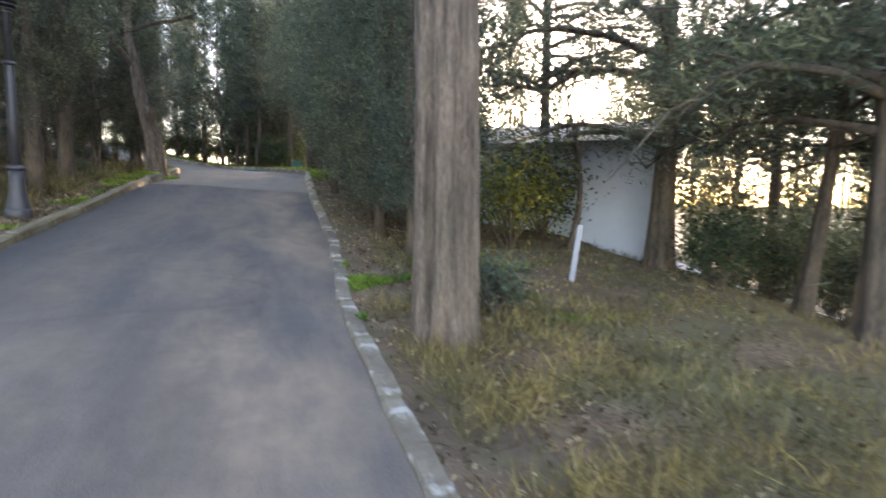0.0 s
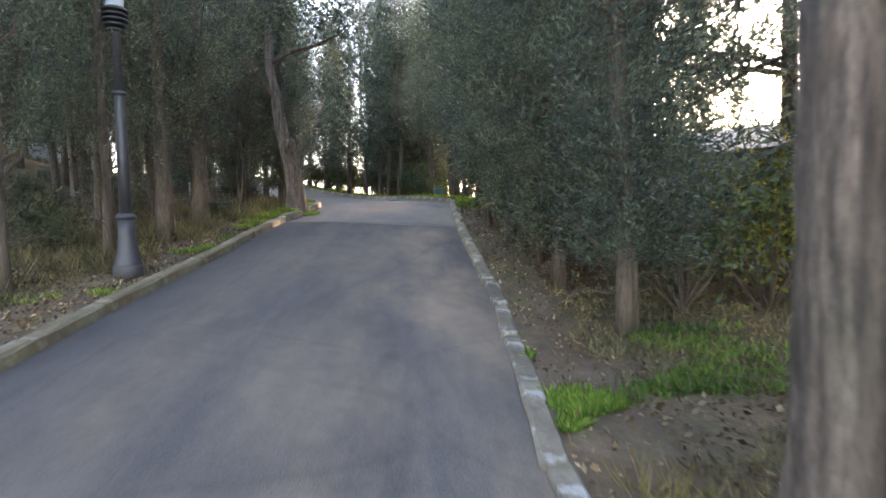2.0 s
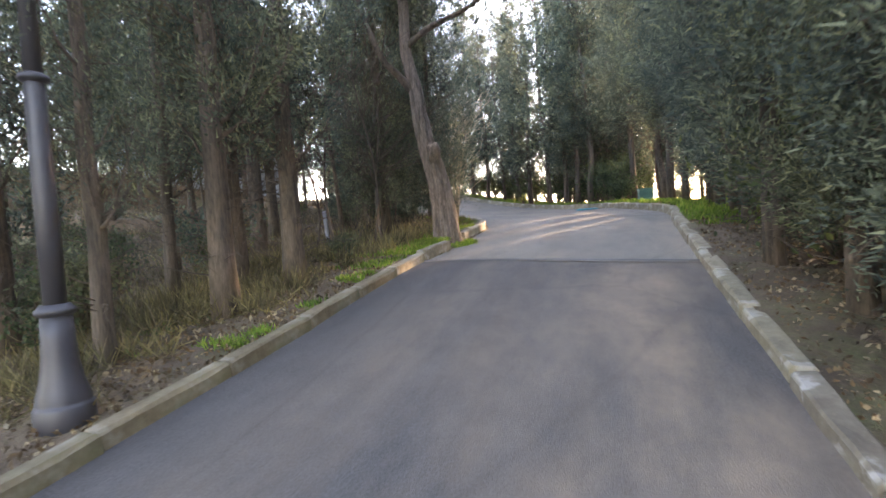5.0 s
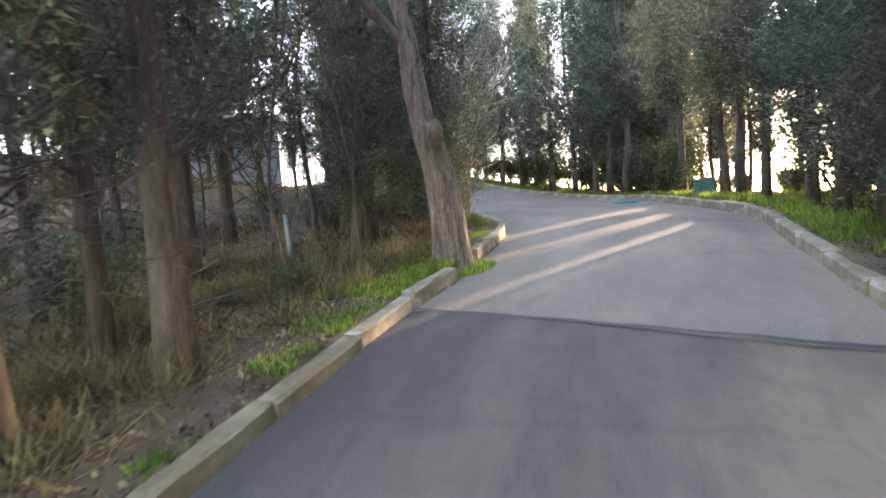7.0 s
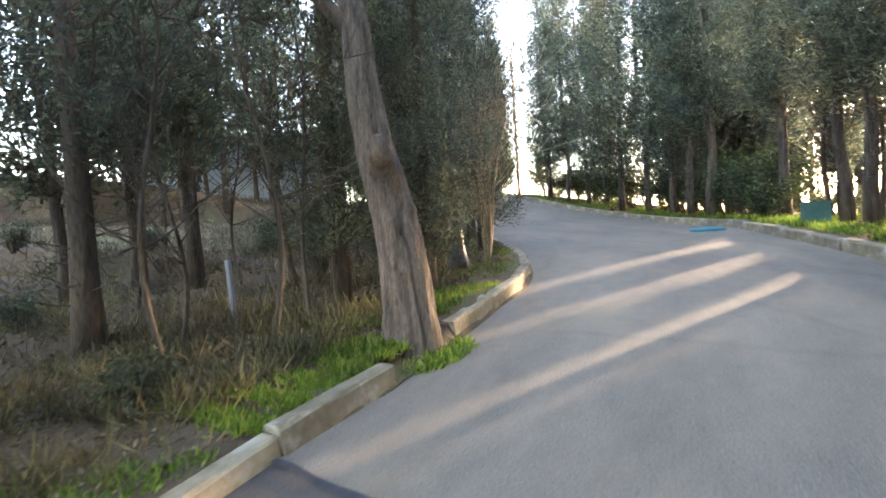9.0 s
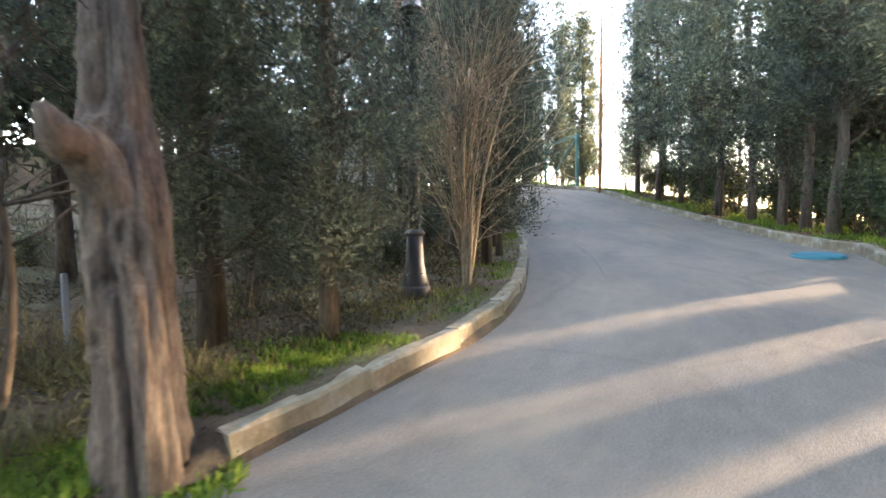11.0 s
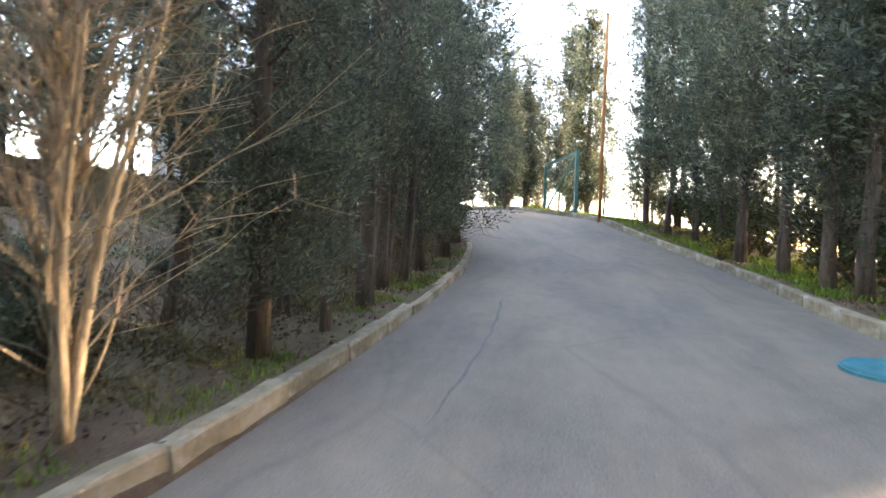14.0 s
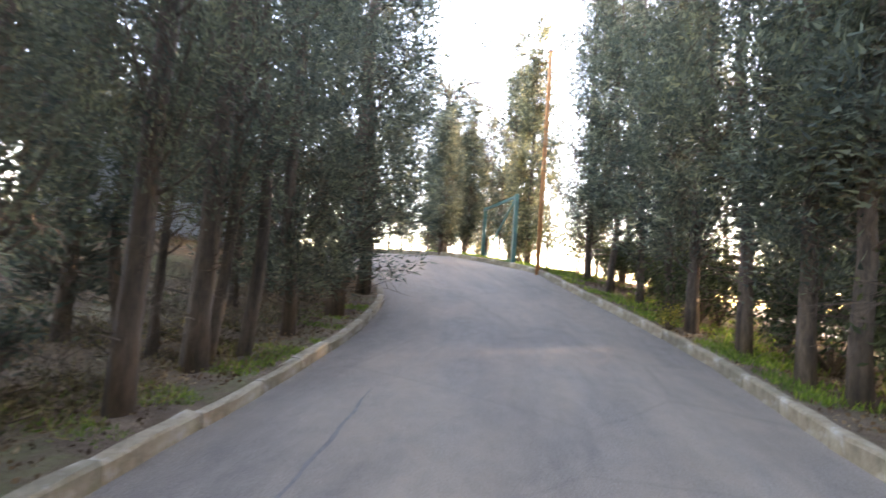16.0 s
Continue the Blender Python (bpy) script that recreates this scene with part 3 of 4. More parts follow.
LOW = [cypress("cypress", 36 + k, h, lo, r, 150, 40, 0.20, 0.062, tr, "dark green cypress with low boughs on the slope", "cypress wood", 3, 10)
       for k, (h, lo, r, tr) in enumerate([(9.0, 0.6, 1.25, 0.09), (10, 0.5, 1.3, 0.10)])]
OPEN = [cypress("cypress", 51 + k, h, lo, r, 180, 120, 0.068, 0.021, tr, "loose grey-green cypress with a bare lower trunk", "loose cypresses", 8, 40)
        for k, (h, lo, r, tr) in enumerate([(8.0, 1.5, 1.5, 0.115), (8.5, 1.7, 1.4, 0.125)])]
SLIM = cypress("cypress", 71, 9.5, 0.8, 0.7, 170, 85, 0.17, 0.05, 0.11, "slim tall cypress against the bright sky", "far cypresses", 3, 10)
used = set()
rng_t = np.random.default_rng(5)


def plant(kinds, spots, size=(0.9, 1.12), wide=None):
    for k, (x, y) in enumerate(spots):
        src = kinds[k % len(kinds)]
        m = scaled(x, y, rng_t.uniform(0, 360), rng_t.uniform(*size), wide)
        if src.name in used:
            copy_thing(src, m)
        else:
            used.add(src.name)
            src.matrix_basis = m


# dense row on the inside of the lower road and along the outer edge of the bend
plant([HERO[1], HERO[0]], [(-0.3, 8.75), (-1.3, 10.0)], (0.95, 1.05))
plant([HERO[0], HERO[1], NEAR[0], NEAR[1]], [(-1.9, 10.95), (-2.65, 11.8), (-3.5, 12.8), (-3.75, 14.1), (-4.6, 15.3), (-5.2, 16.5)])
plant([NEAR[3], NEAR[0]], [(-5.9, 17.6), (-6.6, 18.9), (-7.7, 20.1), (-14.7, 24.7), (-16.2, 25.5), (-17.9, 26.2), (-19.3, 27.0), (-20.6, 27.3), (-22.0, 27.5)], (0.95, 1.2))
plant([NEAR[3]], [(-8.5, 21.0), (-9.35, 22.3), (-10.95, 23.4), (-13.15, 24.1), (-14.0, 24.5)], (1.0, 1.25))
# loose trees left of the lower road
plant([OPEN[0]], [(-6.05, 6.2)], (1.0, 1.05), 0.68)
plant(OPEN, [(-6.75, 7.65), (-7.25, 8.75), (-8.6, 9.4), (-6.6, 5.2), (-5.6, 4.2), (-8.4, 7.0), (-8.8, 8.6), (-7.6, 5.8), (-10.4, 9.0), (-11.2, 10.6)])
# inside of the upper bend
plant([OPEN[1]], [(-7.75, 9.75)], (0.9, 1.0))
plant([HERO[0], HERO[1]], [(-10.35, 14.15), (-10.85, 13.2), (-13.0, 16.7)])
plant([OPEN[0], OPEN[1]], [(-13.75, 17.25), (-15.0, 17.75), (-16.9, 17.6)], (0.95, 1.05), 0.75)
plant(LOW, [(-17.7, 16.5), (-20.6, 18.2), (-22.0, 18.8), (-13.6, 7.0), (-12.8, 5.2), (-14.6, 4.4)], (0.85, 1.0))
plant([NEAR[2], OPEN[1], OPEN[0]], [(-18.3, 19.1), (-16.4, 18.1), (-14.7, 16.8)])
plant([NEAR[2], NEAR[0]], [(-20.0, 20.0), (-22.5, 20.95), (-24.4, 20.8), (-26.5, 20.2)], (1.05, 1.25), 1.6)
# tall slim trees at the far bend
plant([SLIM], [(-28.2, 28.3), (-31.6, 29.2)], (1.05, 1.2))
plant([SLIM], [(-29.6, 25.2), (-31.4, 26.0), (-32.8, 27.4)], (0.6, 0.75), 0.85)
plant([NEAR[0], NEAR[3]], [(-23.5, 27.8), (-24.4, 29.8), (-21.4, 29.2), (-22.8, 31.0), (-24.05, 28.2)], (0.95, 1.1))
# low-boughed trees added to keep sun streaks off the lower road
plant(LOW, [(-3.3, 17.4), (-2.9, 15.7), (-3.8, 18.6), (-4.7, 19.3), (-6.2, 21.4), (-1.6, 13.6), (-0.6, 12.2), (-2.4, 17.0), (-1.2, 15.2)], (0.95, 1.1))
# the first ten are added to stop stray sun on the upper road
plant([FAR[0], FAR[2], FAR[1]], [(-13.9, 26.7), (-15.1, 27.5), (-16.3, 28.1), (-17.4, 28.5), (-13.8, 28.0), (-14.6, 28.9), (-15.6, 29.6), (-14.1, 30.4), (-16.7, 30.6), (-14.9, 31.6), (7.2, 21.0), (8.8, 20.5), (6.2, 22.5), (-13.36, 11.76), (-15.24, 11.07), (-14.15, 11.03)], (0.95, 1.1))
# slim trees added below the bend, spaced to let narrow streaks of sun through
plant([SLIM], [(-7.5, 24.6), (-8.65, 25.2), (-9.8, 25.9), (-11.1, 26.2), (-13.15, 26.4), (-11.55, 28.4)], (0.95, 1.1), 0.6)
plant([FAR[1], FAR[0]], [(-31.0, 25.6), (-32.6, 26.2), (-33.6, 24.0), (-35.2, 25.0), (-36.5, 22.5), (-38, 24), (-34, 28), (-30.5, 30.5), (-32.4, 27.4), (-33.0, 30.4), (-34.6, 26.2), (-35.4, 29.4), (-36.8, 28.2), (-33.4, 28.8), (-38.6, 27.6), (-37.2, 30.2), (-30.2, 28.0), (-28.2, 31.5), (-35.8, 27.0), (-37.6, 26.2), (-40, 22)], (0.6, 0.8))


def wood(kinds, box, count, clear, seed, size, keep=None, sides=True):
    """Scattered trees of the wood, clear of the road and of each other."""
    rng = np.random.default_rng(seed)
    spots = []
    for _ in range(count * 30):
        if len(spots) >= count:
            break
        x, y = rng.uniform(box[0], box[2]), rng.uniform(box[1], box[3])
        dl, dr = beside(EDGE_L, x, y)[0][0], -beside(EDGE_R, x, y)[0][0]
        if max(dl, dr) < clear or any((x - a) ** 2 + (y - c) ** 2 < 1.3 ** 2 for a, c in spots):
            continue
        if keep and not keep(x, y, dl, dr):
            continue
        spots.append((x, y))
    plant(kinds, spots, size)


# wood on the slope below the bend, behind the lower road and up the hill
wood(LOW, (-26, 14, -2, 36), 20, 2.2, 1, (0.8, 1.05), lambda x, y, dl, dr: 2.0 < dr < 8 and not -12.6 < x < -7.6)
wood(FAR, (-30, -6, -6, 13), 13, 3.2, 2, (0.85, 1.15), lambda x, y, dl, dr: dl > 3.0)
wood(FAR, (-36, 8, -15, 22), 15, 3.0, 3, (0.85, 1.15), lambda x, y, dl, dr: dl > 3.0 and not (y < 16.5 and x > -22))
wood(LOW, (-4, 13, 14, 34), 16, 5.0, 4, (0.8, 1.1), lambda x, y, dl, dr: dr > 5 and not (1 < x < 9 and y < 22))
wood(FAR, (7, -8, 18, 12), 10, 2.0, 6, (0.9, 1.1))
wood(FAR, (-6, -12, 6, 2), 8, 1.5, 7, (0.9, 1.1))


# ---------------------------------------------------------------- single trees
def old_trunk():
    """Thick grooved trunk with knots close to the road."""
    rng = np.random.default_rng(8)
    tree = tagged(new("old_cypress"), "thick old tree with grooved grey-brown trunk beside the kerb", "tree")
    x, y = 0.96, 5.68
    z = float(ground_z(x, y, False)[0])
    tree.matrix_basis = pose(x, y, z)
    m = Mesh()
    s = np.linspace(0, 1, 300)
    p = np.stack([-0.02 - 0.10 * s + 0.03 * np.sin(5 * s), 0.02 * np.sin(7 * s), -0.2 + 7.5 * s], 1)
    rad = 0.262 * (1 - 0.35 * s) * (1 + 0.30 * np.exp(-s * 26))
    g = grooves(rng, 0.06, 5)

    def fissures(q, a):
        w = a + 0.9 * q + 0.12 * np.sin(9 * q + 3 * a)
        deep = np.exp(-((np.cos(w - 2.8) - 1) / 0.006) ** 2) * np.clip((0.42 - q) * 6, 0, 1)
        return (g(q, a) - 0.30 * deep - 0.05 * np.abs(np.sin(8 * w + 2 * np.sin(5 * q))) ** 6 + 0.028 * np.sin(29 * w + 3 * np.sin(40 * q + 5 * a))
                + 0.02 * np.sin(47 * a - 60 * q) + 0.015 * np.sin(90 * q + 11 * a)
                + hollow(q, a, ((3.9, 0.236, 0.13, 0.007), (3.75, 0.25, 0.08, 0.004))))
    m.tube(p, rad, 120, fissures)
    obj("trunk", m.mesh("trunk", M_BARK_GREY), tree, "deeply grooved grey-brown trunk")
    for k in range(9):
        b = Mesh()
        a, h, L = rng.uniform(0, 6.28), rng.uniform(3.2, 7), rng.uniform(1.2, 2.6)
        q = np.linspace(0, 1, 7)[:, None]
        path = np.array([-0.08, 0, h]) + q * np.array([math.cos(a), math.sin(a), 0.15]) * L + q ** 2 * np.array([0, 0, 0.5])
        b.tube(path, 0.05 * (1 - 0.8 * q[:, 0]), 6)
        obj("limb", b.mesh("limb", M_BARK), tree)
    c = Mesh()
    cr = rng.normal(0, 1, (5000, 3)) * (1.5, 1.5, 1.4) + (0, 0, 7.2)
    cr = cr[cr[:, 2] > 4.2]
    c.quads(blades(rng, cr, np.tile((0, 0, 0.6), (len(cr), 1)), 0.3, 0.07, 0.5))
    obj("crown", c.mesh("crown", M_CYP, False), tree, "dark green crown")


old_trunk()


def crooked_tree():
    """Leaning weathered trunk with a broken stub and hollow, at the inner kerb."""
    rng = np.random.default_rng(9)
    tree = tagged(new("crooked_tree"), "leaning weathered grey tree with broken stubs at the kerb", "tree")
    keys = [(-8.75, 13.10, -0.35), (-8.75, 13.10, 0.0), (-8.78, 13.09, 0.5), (-8.83, 13.07, 1.0), (-8.91, 13.03, 1.5), (-9.01, 12.98, 1.95),
            (-9.10, 12.95, 2.45), (-9.17, 12.95, 3.0), (-9.32, 12.90, 3.7), (-9.32, 12.94, 4.6), (-9.48, 12.85, 5.6)]
    k = np.array(keys)
    q = np.linspace(0, len(k) - 1, 110)
    p = np.stack([np.interp(q, np.arange(len(k)), k[:, i]) for i in range(3)], 1)
    p[1:-1] = (p[:-2] + 2 * p[1:-1] + p[2:]) / 4
    rad = np.interp(q, [0, 1, 2, 4, 5, 7, 10], [0.29, 0.25, 0.20, 0.19, 0.15, 0.12, 0.065])
    g = grooves(rng, 0.09, 5)
    m = Mesh()
    m.tube(p, rad, 84, lambda s, a: g(s, a) - 0.22 * np.exp(-((np.cos(a + 2.6 + 3 * s) - 1) / 0.03) ** 2) * np.exp(-((s - 0.5) / 0.12) ** 2) + 0.035 * np.sin(19 * a + 22 * s) + 0.03 * np.sin(31 * a - 37 * s) + 0.06 * np.sin(16 * s + 2 * a) - 0.06 * np.abs(np.sin(6 * a + 9 * s)) ** 5
           + hollow(s, a, ((4.2, 0.57, 0.30, 0.012), (4.35, 0.50, 0.35, 0.018), (4.1, 0.455, 0.30, 0.014), (4.4, 0.32, 0.22, 0.010), (4.0, 0.27, 0.2, 0.008), (4.7, 0.36, 0.2, 0.009))))
    obj("trunk", m.mesh("trunk", M_BARK_GREY), tree, "weathered grey grooved trunk")

    def stub(name, path, r, label, mat=M_BARK_GREY):
        c = Mesh()
        path = np.array(path)
        t = np.linspace(0, 1, 12)
        u = np.linspace(0, 1, len(path))
        pp = np.stack([np.interp(t, u, path[:, i]) for i in range(3)], 1)
        c.tube(pp, np.interp(t, [0, 0.8, 1], r), 14, grooves(rng, 0.12, 3))
        obj(name, c.mesh(name, mat), tree, label)
    stub("stub", [(-8.88, 13.04, 1.42), (-8.80, 12.98, 1.62), (-8.72, 12.92, 1.74), (-8.62, 12.86, 1.76), (-8.55, 12.82, 1.90)], (0.14, 0.085, 0.03), "bleached broken stub")
    stub("limb", [(-9.16, 12.95, 2.9), (-9.3, 12.7, 3.25), (-9.35, 12.4, 3.5), (-9.4, 12.1, 4.2), (-9.6, 12.0, 5.2)], (0.075, 0.04, 0.02), "dark upper limb", M_BARK)
    stub("limb", [(-9.32, 12.91, 3.8), (-8.9, 13.2, 4.1), (-8.4, 13.55, 4.25), (-7.8, 13.8, 4.5)], (0.06, 0.035, 0.015), "dark upper limb", M_BARK)
    stub("limb", [(-9.29, 12.91, 3.5), (-9.7, 13.2, 4.2), (-10.0, 13.4, 5.0)], (0.05, 0.035, 0.015), "dark upper limb", M_BARK)
    c = Mesh()
    for cx, cy, cz, sr, cnt in ((-9.4, 12.7, 5.9, 0.9, 2600), (-8.5, 13.5, 5.0, 0.6, 900), (-9.7, 12.2, 5.3, 0.6, 900), (-7.9, 13.8, 4.9, 0.4, 450), (-10.1, 13.5, 5.4, 0.5, 700)):
        at = rng.normal(0, 1, (cnt, 3)) * (sr, sr, sr * 0.7) + (cx, cy, cz)
        c.quads(blades(rng, at, rng.normal(0, 0.3, (cnt, 3)) + (0, 0, 0.3), 0.2, 0.05, 0.5))
    obj("crown", c.mesh("crown", M_CYP, False), tree, "sparse dark green foliage")


crooked_tree()


def spreading_pine(x, y, seed, radius, fork, spread, label, lean=0.0, clumps=14):
    """Tree that forks low into wide drooping boughs."""
    rng = np.random.default_rng(seed)
    z = float(ground_z(x, y, False)[0])
    tree = tagged(new("pine_tree"), label, "tree", "spreading pines")
    tree.matrix_basis = pose(x, y, z)
    m, c = Mesh(), Mesh()
    s = np.linspace(0, 1, 24)
    p = np.stack([lean * s * fork + 0.04 * np.sin(4 * s), 0.05 * np.sin(3 * s), -0.2 + s * (fork + 3.4)], 1)
    m.tube(p, radius * (1 - 0.6 * s) * (1 + 0.5 * np.exp(-s * 14)), 20, grooves(rng, 0.1, 5))
    obj("trunk", m.mesh("trunk", M_BARK), tree, "thick fissured brown trunk")
    for k in range(clumps):
        a = k * 2.4 + rng.uniform(-0.3, 0.3)
        h = fork + rng.uniform(-0.2, 2.8)
        L = spread * rng.uniform(0.6, 1.1)
        b = Mesh()
        q = np.linspace(0, 1, 9)[:, None]
        d = np.array([math.cos(a), math.sin(a), 0])
        path = np.array([lean * fork * min(1, h / (fork + 3.4)), 0, h]) + q * d * L + np.sin(q * 3.0) * np.array([0, 0, 0.35]) + q ** 3 * np.array([0, 0, -0.25]) + q * rng.normal(0, 0.04, (9, 3))
        b.tube(path, 0.3 * radius * (1 - 0.85 * q[:, 0]) + 0.008, 6)
        for j in range(8):
            i = rng.integers(3, 9)
            e = path[i]
            dd = d * 0.5 + rng.normal(0, 0.6, 3)
            b.tube(e + np.linspace(0, 1, 4)[:, None] * dd * 0.6, 0.016 * np.array([1, 0.8, 0.5, 0.2]), 4)
        obj("bough", b.mesh("bough", M_BARK), tree)
        i = rng.integers(3, 9, 820)
        at = path[i] + rng.normal(0, 1, (820, 3)) * (0.45, 0.45, 0.2) + (0, 0, 0.12)
        c.tris(needles(rng, at, rng.normal(0, 0.5, (820, 3)) + d * 0.4 + (0, 0, 0.2), 0.17, 0.026, 0.4))
    obj("crown", c.mesh("crown", M_PINE, False), tree, "dark blue-green needle boughs")
    return tree


spreading_pine(3.35, 11.1, 21, 0.21, 2.0, 3.4, "low-forking pine with thick brown trunk and drooping boughs", 0.02, 22)
spreading_pine(5.0, 7.9, 22, 0.17, 2.2, 3.2, "pine with long level boughs over dry grass", -0.03, 20)
spreading_pine(5.2, 10.2, 23, 0.12, 2.6, 2.6, "slender leaning pine near the white house", 0.22, 14)
spreading_pine(7.6, 12.6, 24, 0.16, 2.4, 3.2, "pine near the pale concrete path", 0.0, 18)
spreading_pine(1.2, 13.0, 25, 0.14, 2.8, 3.0, "pine behind the roadside cypresses", 0.02, 18)
spreading_pine(6.2, 14.6, 26, 0.16, 2.8, 3.2, "pine beside the white house", 0.0, 16)
spreading_pine(-33.6, 26.4, 28, 0.16, 5.5, 3.0, "tall pine with a bare trunk at the far bend", 0.0, 20)
spreading_pine(9.4, 9.0, 27, 0.18, 2.4, 3.4, "pine at the edge of the dry grass", 0.03, 18)


def thin_tree(x, y, seed, height, radius, label, bow=0.3, turn=0.0):
    """Bare curved stem with a few forks."""
    rng = np.random.default_rng(seed)
    z = float(ground_z(x, y, False)[0])
    tree = tagged(new("bare_tree"), label, "tree", "bare thin trees")
    tree.matrix_basis = pose(x, y, z, 0, 0, turn)
    q = np.linspace(0, 1, 16)[:, None]
    m = Mesh()
    p = np.concatenate([bow * np.sin(q * 4.2), 0.1 * np.sin(q * 6), q * height - 0.1], 1)
    m.tube(p, radius * (1 - 0.75 * q[:, 0]), 8, grooves(rng, 0.08, 3))
    obj("trunk", m.mesh("trunk", M_BARK), tree)
    for k in range(16):
        b = Mesh()
        i = rng.integers(5, 15)
        d = np.array([rng.normal(0, 0.6), rng.normal(0, 0.6), rng.uniform(0.2, 0.9)])
        L = rng.uniform(0.5, 1.5)
        t = np.linspace(0, 1, 6)[:, None]
        path = p[i] + t * d * L + t ** 2 * np.array([0, 0, 0.3]) + t * rng.normal(0, 0.04, (6, 3))
        b.tube(path, radius * 0.4 * (1 - 0.85 * t[:, 0]), 4)
        for _ in range(5):
            e = path[rng.integers(2, 6)]
            b.tube(e + np.linspace(0, 1, 3)[:, None] * (d * 0.3 + rng.normal(0, 0.25, 3)), (0.008, 0.005, 0.002), 3)
        obj("branch", b.mesh("branch", M_BARK), tree)


thin_tree(1.85, 11.3, 31, 3.2, 0.07, "thin bent bare stem near the white house", 0.18)
thin_tree(-15.9, 15.3, 32, 5.5, 0.10, "dark winding bare tree on the leafy slope", 0.45, 40)
thin_tree(-14.2, 15.7, 33, 4.5, 0.07, "thin bare tree behind the street lamp", 0.15, 100)
thin_tree(-13.4, 14.4, 34, 4.8, 0.06, "thin bare tree on the leafy slope", 0.25, 200)
thin_tree(-17.5, 17.2, 35, 5.0, 0.08, "thin bare tree on the leafy slope", 0.2, 250)
thin_tree(-9.7, 12.1, 36, 3.6, 0.03, "slender bare sapling behind the kerb", 0.15, 30)
thin_tree(-12.4, 13.0, 37, 4.6, 0.06, "thin bare tree on the leafy slope", 0.3, 300)
thin_tree(-17.0, 18.55, 38, 6.0, 0.09, "pale slim bare trunk beside the kerb", 0.1, 10)
# two added stems that split the sun streaks falling on the road
thin_tree(-9.33, 23.6, 43, 5.0, 0.055, "thin bare tree added below the outer kerb", 0.05, 10)
thin_tree(-10.42, 24.2, 44, 5.0, 0.06, "thin bare tree added below the outer kerb", 0.06, 130)
thin_tree(-16.6, 18.2, 39, 6.0, 0.08, "pale slim bare trunk beside the kerb", 0.1, 70)


def bare_shrub(x, y):
    """Fan of upright bare twigs round a pale stem."""
    rng = np.random.default_rng(41)
    z = float(ground_z(x, y, False)[0])
    bush = tagged(new("bare_shrub"), "leafless shrub with a fan of pale sunlit twigs", "shrub")
    bush.matrix_basis = pose(x, y, z)
    for r, lean, h in ((0.05, (0.02, 0.03), 2.6), (0.03, (0.25, 0.15), 2.4), (0.04, (-0.18, -0.1), 3.0), (0.028, (0.1, 0.4), 2.4), (0.025, (-0.2, 0.25), 2.6)):
        m = Mesh()
        q = np.linspace(0, 1, 14)[:, None]
        p = q * np.array([lean[0] * h * 0.5, lean[1] * h * 0.5, h]) + np.concatenate([0.03 * np.sin(7 * q), 0.03 * np.cos(6 * q), 0 * q - 0.05], 1)
        m.tube(p, r * (1 - 0.7 * q[:, 0]), 8, grooves(rng, 0.12, 3))
        obj("stem", m.mesh("stem", M_TWIG), bush)
    for k in range(110):
        m = Mesh()
        a = rng.uniform(0, 6.28)
        d = np.array([math.cos(a), math.sin(a), 0])
        h0 = rng.uniform(0.2, 2.3)
        out, rise = rng.uniform(0.25, 1.25), rng.uniform(0.7, 2.3)
        q = np.linspace(0, 1, 9)[:, None]
        path = d * 0.05 + np.array([0, 0, h0]) + d * out * q ** rng.uniform(0.8, 1.5) + np.array([0, 0, rise]) * q ** 1.2 + np.cumsum(rng.normal(0, 0.02, (9, 3)), axis=0)
        m.tube(path, rng.uniform(0.004, 0.011) * (1 - 0.8 * q[:, 0]), 4)
        for _ in range(7):
            i = rng.integers(2, 9)
            e = d * rng.uniform(0.05, 0.45) + rng.normal(0, 0.16, 3) + (0, 0, rng.uniform(0.05, 0.4))
            t = np.linspace(0, 1, 4)[:, None]
            m.tube(path[i] + t * e + t ** 2 * rng.normal(0, 0.05, 3), np.array([0.0042, 0.0034, 0.0025, 0.001]), 3)
        obj("twig", m.mesh("twig", M_TWIG), bush)


bare_shrub(-11.65, 15.85)


def leafy_shrub(x, y, seed, size, mat, label, count=1600, leaf=0.09):
    rng = np.random.default_rng(seed)
    z = float(ground_z(x, y, False)[0])
    bush = tagged(new("shrub"), label, "shrub", "leafy shrubs")
    bush.matrix_basis = pose(x, y, z)
    tips = []
    for k in range(16):
        m = Mesh()
        a, o = rng.uniform(0, 6.28), rng.uniform(0.2, 1)
        q = np.linspace(0, 1, 6)[:, None]
        path = q * np.array([math.cos(a) * o * size * 0.7, math.sin(a) * o * size * 0.7, size * rng.uniform(0.6, 1.15)]) + np.cumsum(rng.normal(0, 0.02, (6, 3)), axis=0)
        m.tube(path, 0.018 * (1 - 0.8 * q[:, 0]), 4)
        tips.append(path[3:])
        obj("stem", m.mesh("stem", M_BARK), bush)
    tips = np.vstack(tips)
    at = tips[rng.integers(0, len(tips), count)] + rng.normal(0, size * 0.16, (count, 3))
    at[:, 2] = np.abs(at[:, 2]) + 0.02
    c = Mesh()
    c.quads(blades(rng, at, rng.normal(0, 0.6, (count, 3)) + (0, 0, 0.3), leaf, leaf * 0.5, 0.6))
    obj("leaves", c.mesh("leaves", mat, False), bush)


